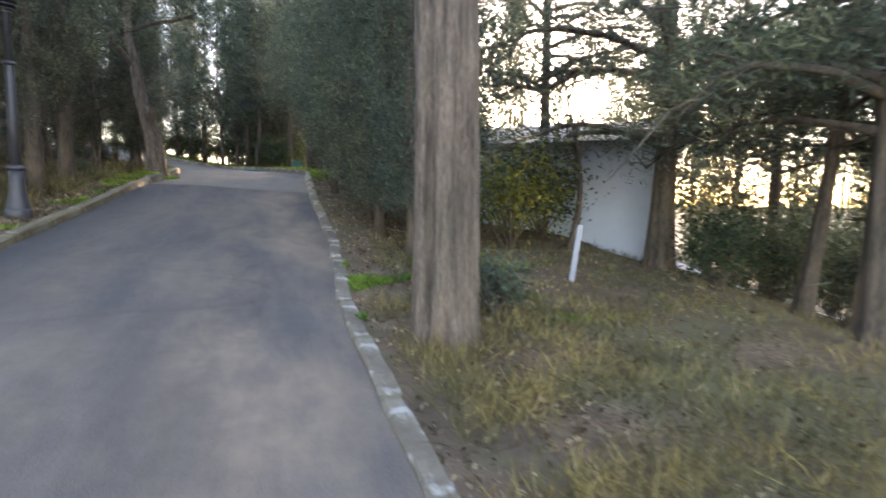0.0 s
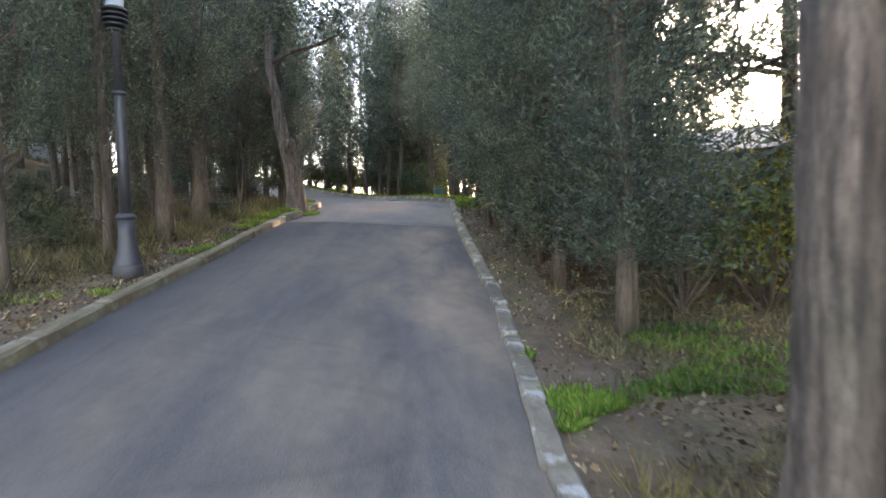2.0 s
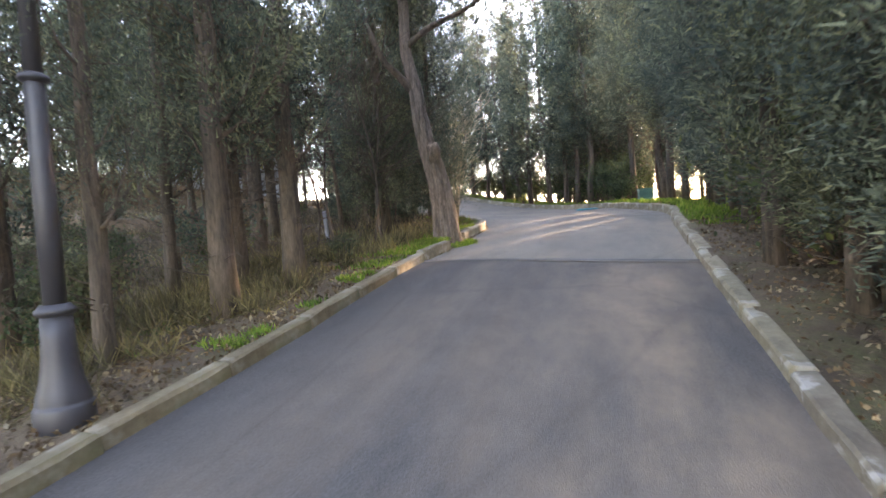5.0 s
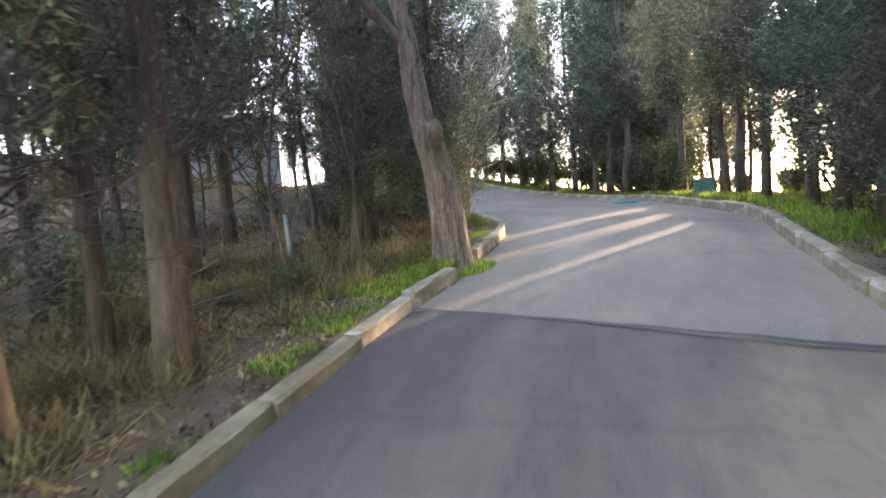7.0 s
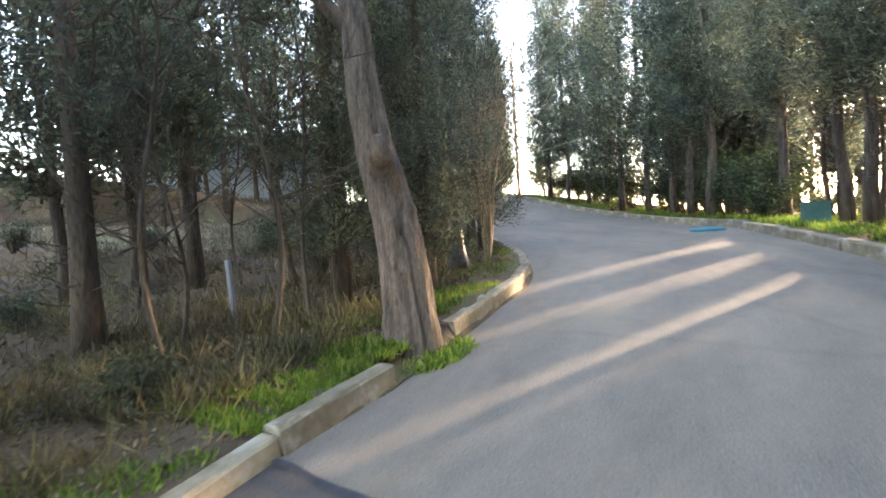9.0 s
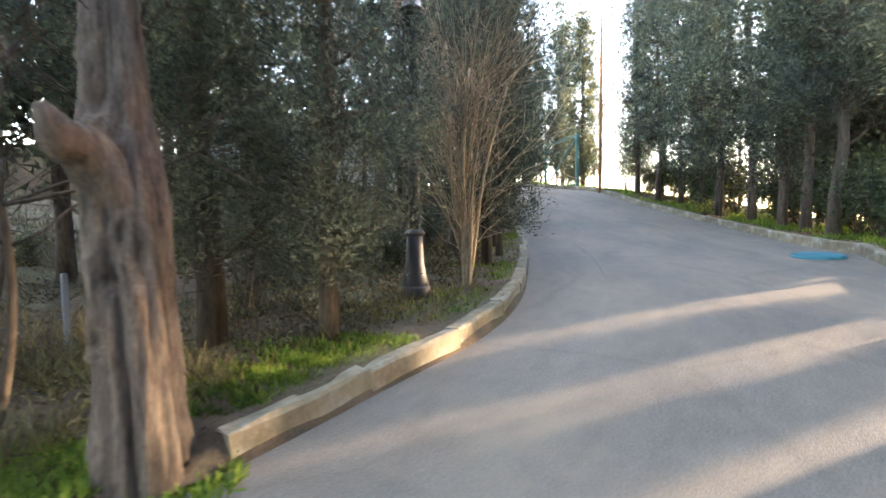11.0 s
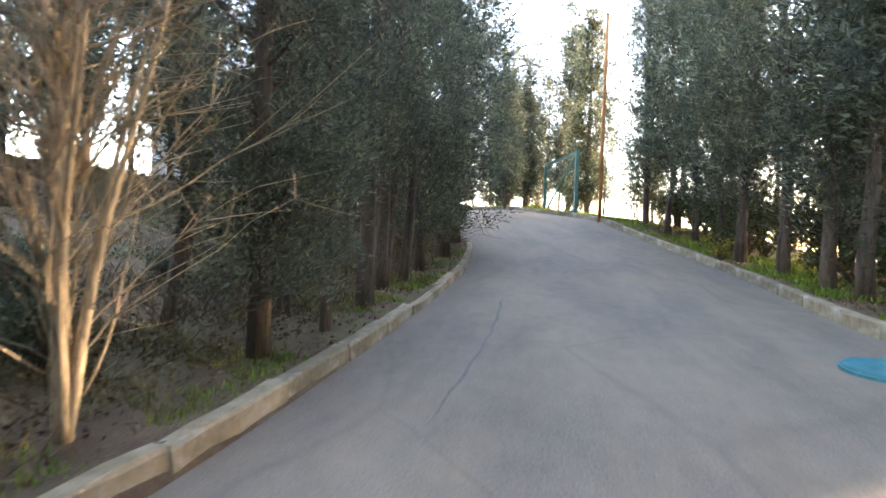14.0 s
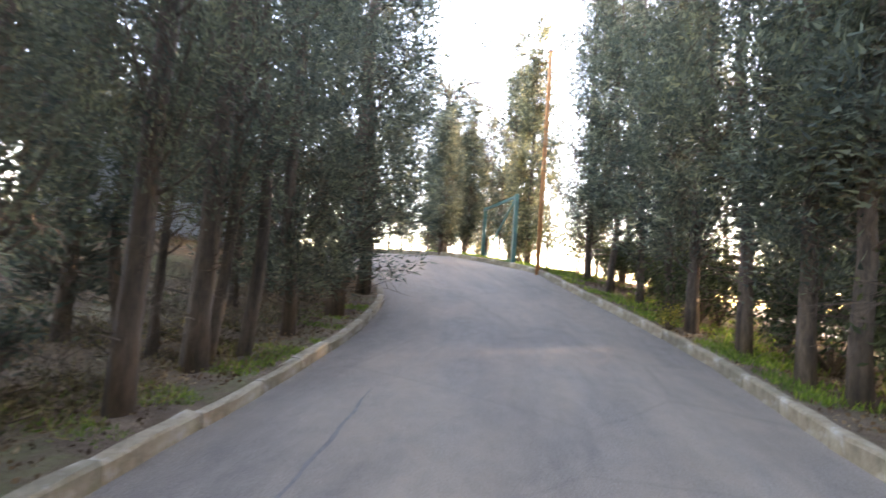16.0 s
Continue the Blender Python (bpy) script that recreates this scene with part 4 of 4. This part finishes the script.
leafy_shrub(4.0, 10.0, 51, 0.95, M_SHRUB, "green leafy shrub on the grass near the pine")
leafy_shrub(5.6, 12.4, 52, 1.2, M_SHRUB, "dense green shrub near the concrete path")
leafy_shrub(0.9, 10.4, 53, 1.5, M_YELLOW, "shrub with yellow-green sunlit leaves")
leafy_shrub(0.1, 9.7, 54, 1.2, M_SHRUB, "dark green shrub under the cypress")
for k, (sx, sy, sz) in enumerate([(6.4, 11.6, 1.3), (7.4, 14.4, 1.6), (8.8, 12.0, 1.4), (9.6, 14.6, 1.8), (6.0, 13.4, 1.2), (1.3, 11.9, 1.5), (4.9, 12.6, 1.5), (0.7, 12.6, 1.6), (6.6, 17.4, 2.0), (7.5, 18.2, 2.1), (8.3, 17.6, 2.0), (7.0, 16.2, 1.6)]):
    leafy_shrub(sx, sy, 380 + k, sz, M_SHRUB if k % 2 else M_PINE, "dense green bush among the pines", 2200, 0.1)
leafy_shrub(2.9, 14.6, 55, 0.8, M_SHRUB, "low green shrub by the white wall")
leafy_shrub(1.2, 6.6, 56, 0.5, M_PINE, "low blue-green shrub beside the thick trunk", 900, 0.07)
leafy_shrub(-10.75, 22.35, 57, 0.6, M_SHRUB, "clipped green shrub behind the kerb")
leafy_shrub(-18.0, 25.75, 58, 0.35, M_YELLOW, "small bright yellow-green weed behind the kerb", 500, 0.06)
leafy_shrub(-12.9, 15.2, 59, 0.5, M_PINE, "low grey-green undergrowth on the slope", 1100, 0.07)
leafy_shrub(-14.5, 14.2, 60, 0.7, M_PINE, "low grey-green undergrowth on the slope", 1400, 0.08)
leafy_shrub(-15.6, 16.6, 61, 0.6, M_PINE, "low grey-green undergrowth on the slope", 1200, 0.08)
leafy_shrub(-9.6, 9.4, 62, 0.8, M_PINE, "low grey-green undergrowth among the trunks", 1400, 0.08)
leafy_shrub(-8.3, 7.6, 63, 0.7, M_PINE, "low grey-green undergrowth among the trunks", 1400, 0.08)


rng_s = np.random.default_rng(77)
for k in range(46):
    sx, sy = rng_s.uniform(-17, -7.5), rng_s.uniform(6.5, 17)
    if beside(EDGE_L, sx, sy)[0][0] > 1.3 and not (-13 < sx < -9.5 and 11 < sy < 13):
        leafy_shrub(sx, sy, 200 + k, rng_s.uniform(0.3, 0.6), M_PINE if k % 3 else M_SHRUB, "low tangled undergrowth bush on the leafy slope", 700, 0.06)

for k in range(24):
    i = int(rng_s.uniform(0.42, 0.86) * len(EDGE_R))
    sx, sy = EDGE_R[i] + np.array([0.35, 0.94]) * rng_s.uniform(2.4, 5.0)
    low = -13.0 < sx < -7.0
    leafy_shrub(float(sx), float(sy), 300 + k, 0.5 if low else rng_s.uniform(0.9, 1.4), M_SHRUB if k % 2 else M_PINE, "scrubby green bush on the slope below the trees", 700 if low else 1500, 0.09)
# scrub, mostly added where low sun would pass under the crowns
for k, (sx, sy) in enumerate([(-3.3, 14.9), (-3.9, 16.4), (-6.5, 20.1), (-5.6, 18.6), (-13.4, 25.2), (-14.3, 25.7), (-15.4, 26.2), (-16.6, 26.9), (-12.6, 24.9), (-11.7, 24.4), (-13.0, 27.2), (-3.1, 13.35), (-1.95, 12.6), (-2.1, 14.2), (-2.5, 13.4), (-1.75, 11.7), (-1.2, 10.9), (-18.6, 27.0), (-20.1, 27.9), (-23.6, 29.0), (-25.2, 28.6), (-19.0, 28.0), (-20.8, 28.6), (-22.4, 29.2), (-12.15, 23.9), (-12.3, 25.8), (-14.0, 27.4), (-15.0, 28.2), (-16.0, 28.6)]):
    leafy_shrub(sx, sy, 340 + k, 1.35, M_SHRUB, "dense green bush between the outer trunks", 2000, 0.1)
for k, (sx, sy) in enumerate([(-10.6, 11.4), (-11.6, 13.4), (-12.2, 11.0), (-10.1, 12.6), (-13.2, 12.4), (-9.5, 11.3), (-11.3, 9.8), (-12.6, 14.6)]):
    thin_tree(sx, sy, 360 + k, rng_s.uniform(2.2, 4.2), 0.028, "slender bare sapling on the leafy slope", 0.12, 45.0 * k)

box = tagged(new("utility_box"), "small dull teal utility box behind the kerb", "utility box")
box.matrix_basis = pose(-9.45, 21.35, float(ground_z(-9.45, 21.35, False)[0]), 0, 0, 40)
part("cabinet", box_bm(0.38, 0.28, 0.42, (0, 0, 0.16), 0.015), M_GATE, box)
part("lid", box_bm(0.42, 0.32, 0.05, (0, 0, 0.395), 0.012), M_GATE, box)


# ---------------------------------------------------------------- street lamps
def street_lamp(x, y, label):
    lamp = tagged(new("street_lamp"), label, "street lamp", "street lamps")
    lamp.matrix_basis = pose(x, y, float(ground_z(x, y, False)[0]) - 0.01)
    part("base", lathe_bm([(0.165, -0.1), (0.165, 0.115), (0.158, 0.13), (0.148, 0.135), (0.15, 0.15), (0.14, 0.20), (0.118, 0.28), (0.102, 0.38), (0.092, 0.52), (0.086, 0.68)]),
         M_IRON, lamp, "flared cast-iron base", True)
    part("collar", lathe_bm([(0.086, 0.675), (0.105, 0.69), (0.112, 0.705), (0.108, 0.72), (0.09, 0.735), (0.08, 0.75)]), M_IRON, lamp, "", True)
    part("shaft", lathe_bm([(0.064, 0.74), (0.062, 1.4), (0.056, 2.1), (0.05, 2.13)]), M_IRON, lamp, "grey painted iron shaft", True)
    part("collar", lathe_bm([(0.056, 2.115), (0.082, 2.13), (0.085, 2.145), (0.075, 2.16), (0.05, 2.175)]), M_IRON, lamp, "", True)
    part("upper_shaft", lathe_bm([(0.050, 2.16), (0.045, 2.78), (0.06, 2.80), (0.075, 2.84)]), M_IRON, lamp, "", True)
    for k in range(5):
        r = 0.10 + 0.035 * min(1, k / 1.5)
        z = 2.84 + 0.058 * k
        part("louvre", lathe_bm([(r * 0.55, z), (r, z + 0.006), (r * 1.03, z + 0.02), (r * 0.8, z + 0.05), (r * 0.5, z + 0.056)]), M_LOUVRE, lamp, "black louvre ring", True)
    part("glass", lathe_bm([(0.092, 3.125), (0.095, 3.14), (0.095, 3.36), (0.09, 3.37)]), M_GLASS, lamp, "pale translucent lamp glass", True)
    part("cap", lathe_bm([(0.10, 3.36), (0.175, 3.365), (0.178, 3.375), (0.15, 3.40), (0.08, 3.44), (0.02, 3.455)]), M_CAP, lamp, "dark round cap", True)


street_lamp(-5.70, 7.30, "dark grey iron street lamp behind the lower kerb")
street_lamp(-11.41, 15.19, "dark grey iron street lamp beside the bare shrub")


# ---------------------------------------------------------------- gate, pole, stakes, manhole, bin
def gate():
    g = tagged(new("gate"), "open green metal gate with mesh and diagonal brace", "gate")
    a, c = Vector((-26.1, 26.62)), Vector((-29.6, 27.0))
    z = float(ground_z(a.x, a.y, False)[0])
    d = c - a
    g.matrix_basis = pose(a.x, a.y, z, 0, 0, math.degrees(math.atan2(d.y, d.x)))
    L, H = d.length, 2.35
    for x in (0, L):
        part("post", box_bm(0.12, 0.12, H + 0.3, (x, 0, H / 2 - 0.1), 0.008), M_GATE, g)
    for h in (0.15, H):
        part("rail", box_bm(L - 0.12, 0.07, 0.10, (L / 2, 0, h - 0.04), 0.006), M_GATE, g)
    part("brace", box_bm(math.hypot(L, H - 0.2) - 0.1, 0.06, 0.085, (L / 2, 0.002, H / 2 + 0.05), 0.006, Matrix.Rotation(math.atan2(H - 0.2, L), 4, "Y")), M_GATE, g)
    m = Mesh()
    for k in range(1, 14):
        m.tube([(L * k / 14, 0, 0.14), (L * k / 14, 0, H - 0.06)], (0.003, 0.003), 4)
    for k in range(1, 10):
        m.tube([(0.03, 0, 0.1 + (H - 0.2) * k / 10), (L - 0.03, 0, 0.1 + (H - 0.2) * k / 10)], (0.003, 0.003), 4)
    obj("wire_mesh", m.mesh("wire_mesh", M_GATE), g, "thin green wire mesh")


gate()

pole = tagged(new("pole"), "tall thin rust-brown pole lit by the sun", "pole")
pole.matrix_basis = pose(-24.3, 26.56, float(ground_z(-24.3, 26.56, False)[0]), 0, 0.6, 0)
part("shaft", lathe_bm([(0.07, -0.3), (0.068, 3), (0.062, 5), (0.055, 6.85)], 14), M_RUST, pole, "", True)
part("cap", lathe_bm([(0.06, 6.85), (0.06, 6.89), (0.02, 6.92)], 14), M_IRON, pole, "", True)


def stake(x, y, tilt, h, label):
    s = tagged(part("stake", box_bm(0.07, 0.045, h + 0.2, (0, 0, h / 2 - 0.1), 0.006), M_STAKE, None), label, "stake", "white stakes")
    s.matrix_basis = pose(x, y, float(ground_z(x, y, False)[0]), *tilt)


stake(1.93, 8.6, (0, 7, 10), 0.75, "white painted wooden stake leaning in the grass")
stake(-11.2, 12.0, (0, -4, 30), 0.70, "white painted wooden stake on the leafy slope")

mh = tagged(new("manhole"), "round turquoise painted manhole cover beside the kerb", "manhole cover")
zx = float(road_z(-11.22, 21.72) - road_z(-12.22, 21.72))
zy = float(road_z(-11.72, 22.22) - road_z(-11.72, 21.22))
mh.matrix_basis = Matrix.Translation((-11.72, 21.72, float(road_z(-11.72, 21.72)) + 0.003)) @ Vector((-zx, -zy, 1)).to_track_quat("Z", "Y").to_matrix().to_4x4()
part("rim", lathe_bm([(0.36, -0.05), (0.36, 0.012), (0.35, 0.018), (0.27, 0.018), (0.26, 0.0)], 36), M_TEAL, mh, "paint-splashed rim")
part("cover", lathe_bm([(0.34, 0.0), (0.34, 0.028), (0.325, 0.034), (0.08, 0.036), (0.07, 0.03)], 36), M_TEAL, mh, "turquoise painted cover")


# ---------------------------------------------------------------- houses
def white_house(name, x, y, turn, wide, deep, high, label, windows):
    h = tagged(new(name), label, "house")
    h.matrix_basis = pose(x, y, float(ground_z(x, y, False)[0]), 0, 0, turn)
    part("wall", box_bm(wide, deep, high + 1.0, (wide / 2, deep / 2, high / 2 - 0.5)), M_WHITE, h, "white rendered wall")
    part("band", box_bm(wide + 0.06, 0.08, 0.09, (wide / 2, -0.03, 0.95), 0.01), M_WHITE, h, "narrow white ledge")
    bm = bmesh.new()
    o = 0.35
    vs = [bm.verts.new(q) for q in ((-o, -o, high), (wide + o, -o, high), (wide + o, deep + o, high), (-o, deep + o, high),
                                    (-o, deep / 2, high + 0.7), (wide + o, deep / 2, high + 0.7))]
    for f in ((0, 1, 5, 4), (2, 3, 4, 5), (0, 4, 3), (1, 2, 5), (3, 2, 1, 0)):
        bm.faces.new([vs[i] for i in f])
    part("roof", bm, M_ROOF, h, "grey sheet roof")
    for wx in windows:
        w = part("window", box_bm(0.95, 0.06, 1.15, (wx, -0.012, 1.75), 0.008), M_WHITE, h)
        part("pane", box_bm(0.8, 0.02, 1.0, (wx, -0.05, 1.75)), M_PANE, w, "dark window pane")


white_house("house", 4.25, 16.6, 180 - 8, 5.5, 4.5, 2.6, "small white rendered house among the trees", (3.6,))
white_house("house", -30.5, 11.0, 75, 8.0, 5.0, 3.2, "white house seen through bare trees on the slope", (2.0, 5.5))

v, f = [], []
for k in range(31):
    y = 14.2 + 0.35 * math.sin(k * 0.4)
    for dy in (0, 0.6, 1.2, 1.8):
        x = 4.0 + k * 0.35
        v.append((x, y + dy, float(ground_z(x, y + dy, False)[0]) + 0.05))
    if k:
        for j in range(3):
            f.append((4 * k - 4 + j, 4 * k + j, 4 * k + j + 1, 4 * k - 3 + j))
tagged(obj("pavement", mesh_of("pavement", v, f, [M_CONCRETE])), "pale concrete path beyond the pines", "path", kind="structure")


# ---------------------------------------------------------------- undergrowth and litter
def scatter(name, label, category, mat, seed, count, length, width, where, upright, lift=0.0, spread=0.35):
    """Blades or leaves over the soil; where() gives how likely a spot is."""
    rng = np.random.default_rng(seed)
    x, y = rng.uniform(-32, 9, count * 6), rng.uniform(-2, 30, count * 6)
    dl, dr = beside(EDGE_L, x, y)[0], -beside(EDGE_R, x, y)[0]
    d = np.maximum(dl, dr)
    patch = 0.5 + 0.5 * np.sin(1.7 * x + 0.8 * y + seed) * np.sin(1.1 * y - 1.3 * x + 2 * seed)
    ok = (d > 0.17) & (rng.random(len(x)) < where(x, y, dl, dr, patch))
    x, y = x[ok][:count], y[ok][:count]
    z = ground_z(x, y, False) + lift
    at = np.stack([x, y, z], 1)
    m = Mesh()
    m.quads(blades(rng, at, np.tile(upright, (len(x), 1)), length, width, spread))
    tagged(obj(name, m.mesh(name, mat, False)), label, category, kind="stuff")


def strip(name, label, category, mat, seed, count, length, width, edge, side, lo, hi, depth, upright=(0, 0, 1.0), spread=0.45, start=0.17, patches=0.0):
    """Blades along one side of the road between two heights of y, thinning out away from the kerb."""
    rng = np.random.default_rng(seed)
    e = edge[(edge[:, 1] > lo) & (edge[:, 1] < hi)]
    t = np.gradient(e, axis=0)
    t /= np.linalg.norm(t, axis=1)[:, None]
    out = np.stack([-t[:, 1], t[:, 0]], 1) * (1 if side == "left" else -1)
    i = rng.integers(0, len(e), count)
    d = start + rng.exponential(depth, count)
    p = e[i] + out[i] * d[:, None] + rng.normal(0, 0.12, (count, 2)) * t[i][:, :1]
    wave = np.sin(2.1 * p[:, 0] + seed) * np.sin(1.7 * p[:, 1] - seed) + 0.5 * np.sin(5.3 * p[:, 0] - 4.1 * p[:, 1])
    near = np.maximum(beside(EDGE_L, p[:, 0], p[:, 1])[0], -beside(EDGE_R, p[:, 0], p[:, 1])[0])
    p = p[(wave > patches) & (near > start - 0.02)]
    z = ground_z(p[:, 0], p[:, 1], False)
    m = Mesh()
    m.quads(blades(rng, np.concatenate([p, z[:, None]], 1), np.tile(upright, (len(p), 1)), length, width, spread))
    tagged(obj(name, m.mesh(name, mat, False)), label, category, kind="stuff")


scatter("leaf_litter", "fallen brown and pale leaves on the soil", "leaf litter", M_LITTER, 2, 60000, 0.055, 0.034,
        lambda x, y, dl, dr, p: np.exp(-np.maximum(dl, dr) / 4.0) * (x < 4), (0, 0, 0.0), 0.02, 1.0)
strip("leaf_litter", "fallen brown and pale leaves gathered behind the kerb", "leaf litter", M_LITTER, 12, 18000, 0.045, 0.03, EDGE_L, "left", 2, 20, 0.9, (0, 0, 0.05), 1.0, 0.15, -2)
strip("leaf_litter", "fallen leaves along the outer kerb", "leaf litter", M_LITTER, 13, 14000, 0.045, 0.03, EDGE_R, "right", 3, 18, 0.8, (0, 0, 0.05), 1.0, 0.15, -2)
strip("grass", "bright green turf round the crooked tree", "grass", M_GRASS, 3, 24000, 0.085, 0.015, EDGE_L, "left", 11.6, 15.3, 0.40, patches=-0.05)
rng_w = np.random.default_rng(61)
wa, wr = rng_w.uniform(0, 6.28, 2600), rng_w.uniform(0.16, 0.50, 2600)
wx, wy = -8.66 + wr * np.cos(wa) * 0.9, 13.02 + wr * np.sin(wa) * 1.1
m = Mesh()
m.quads(blades(rng_w, np.stack([wx, wy, road_z(wx, wy)], 1), np.tile((0, 0, 0.7), (2600, 1)), 0.075, 0.02, 0.55))
tagged(obj("weeds", m.mesh("weeds", M_GRASS, False)), "green weeds round the foot of the crooked tree", "weeds", kind="stuff")
strip("grass", "green moss and grass behind the lower kerb", "grass", M_GRASS, 14, 12000, 0.08, 0.014, EDGE_L, "left", 3, 11.6, 0.35, patches=0.45)
strip("grass", "green moss and grass behind the upper kerb", "grass", M_GRASS, 15, 14000, 0.08, 0.014, EDGE_L, "left", 15.3, 21, 0.3, patches=0.1)
strip("grass", "fresh green weeds beside the low kerb", "grass", M_GRASS, 16, 30000, 0.09, 0.022, EDGE_R, "right", 5.6, 8.4, 0.5, patches=0.3)
strip("grass", "yellow-green grass along the outer kerb", "grass", M_GRASS, 17, 40000, 0.14, 0.018, EDGE_R, "right", 14.8, 27, 1.1, patches=-0.1)
strip("grass", "dry straw-coloured grass among the trunks", "grass", M_OLIVE, 18, 9000, 0.22, 0.010, EDGE_L, "left", 2, 20, 1.2, (0, 0, 0.7), 0.6, 0.3, 0.1)
strip("grass", "dry stalks and brush on the inner slope", "grass", M_OLIVE, 22, 14000, 0.30, 0.010, EDGE_L, "left", 7.5, 14, 1.6, (0, 0, 0.9), 0.5, 0.7, -0.3)
strip("grass", "tall dry grass and brush round the thick trunk", "grass", M_OLIVE, 19, 9000, 0.26, 0.008, EDGE_R, "right", 2.0, 6.2, 1.3, (0, 0, 0.7), 0.6, 0.3, -0.3)
strip("grass", "olive meadow grass under the pines", "grass", M_OLIVE, 20, 20000, 0.13, 0.012, EDGE_R, "right", 1.0, 9.5, 2.6, (0, 0, 0.9), 0.5, 0.6, -0.6)
strip("brushwood", "tangle of grey-brown dead twigs and stalks on the leafy slope", "brushwood", M_BRUSH, 23, 46000, 0.34, 0.012, EDGE_L, "left", 5, 21.5, 5.5, (0, 0, 0.55), 0.65, 1.1, -0.35)
strip("undergrowth", "faded green brambles on the leafy slope", "undergrowth", M_SHRUB, 24, 30000, 0.08, 0.035, EDGE_L, "left", 6, 21.5, 5.0, (0, 0, 0.4), 0.7, 1.2, 0.15)
strip("undergrowth", "low grey-green creeping undergrowth", "undergrowth", M_OLIVE, 21, 42000, 0.08, 0.022, EDGE_L, "left", 6, 20, 2.8, (0, 0, 0.6), 0.7, 0.9, -0.2)


# ---------------------------------------------------------------- kerb stones
def stone_mesh(seed, length, high, mat, wide=0.15):
    rng = np.random.default_rng(seed)
    bm = bmesh.new()
    bmesh.ops.create_cube(bm, size=1, matrix=Matrix.Diagonal((length, wide, high + 0.2, 1)))
    bmesh.ops.subdivide_edges(bm, edges=[e for e in bm.edges if abs((e.verts[0].co - e.verts[1].co).x) > 0.5 * length], cuts=3)
    top = [e for e in bm.edges if all(v.co.z > 0 for v in e.verts) and abs(e.verts[0].co.y - e.verts[1].co.y) < 1e-4]
    bmesh.ops.bevel(bm, geom=top, offset=0.02, segments=1, affect="EDGES")
    for v in bm.verts:
        v.co.z += (high - 0.2) / 2
        v.co += Vector(rng.normal(0, 0.005, 3))
    me = bpy.data.meshes.new("kerb_stone")
    bm.to_mesh(me)
    bm.free()
    me.materials.append(mat)
    return me


def kerb(name, edge, side, skip, label):
    k = tagged(new(name), label, "kerb", kind="structure")
    rng = np.random.default_rng(len(name))
    s = arc(edge)
    meshes = {}
    at = 0.0
    while at < s[-1] - 1.2:
        L = 0.98
        ends = [np.array([np.interp(at + d, s, edge[:, i]) for i in (0, 1)]) for d in (0, L)]
        mid = (ends[0] + ends[1]) / 2
        at += 1.0
        if skip(mid):
            continue
        h = round(float(kerb_height(side, mid[1])) / 0.02) * 0.02
        old = mid[1] < 10.5
        key = (h, int(rng.integers(0, 4)), old)
        if key not in meshes:
            meshes[key] = stone_mesh(hash(key) % 1000, 0.99, h, M_KERB if not old else M_KERB_OLD if side == "left" else M_KERB_CHIPPED)
        d = ends[1] - ends[0]
        t = d / np.linalg.norm(d)
        out = np.array((-t[1], t[0])) * (1 if side == "left" else -1)
        c = mid + out * (0.072 + rng.normal(0, 0.006))
        z0, z1 = road_z(*ends[0]), road_z(*ends[1])
        o = obj("kerb_stone", meshes[key], k)
        o.matrix_basis = pose(c[0], c[1], float(z0 + z1) / 2 + rng.normal(0, 0.006), rng.normal(0, 0.8), -math.degrees(math.atan2(float(z1 - z0), float(np.linalg.norm(d)))),
                              math.degrees(math.atan2(d[1], d[0])) + rng.normal(0, 0.5))


kerb("kerb_1", EDGE_L, "left", lambda p: 12.55 < p[1] < 13.4 or p[1] < 0, "worn buff concrete kerb stones with mossy joints")
kerb("kerb_2", EDGE_R, "right", lambda p: p[1] < 0, "low weathered concrete kerb with pale scuffs")
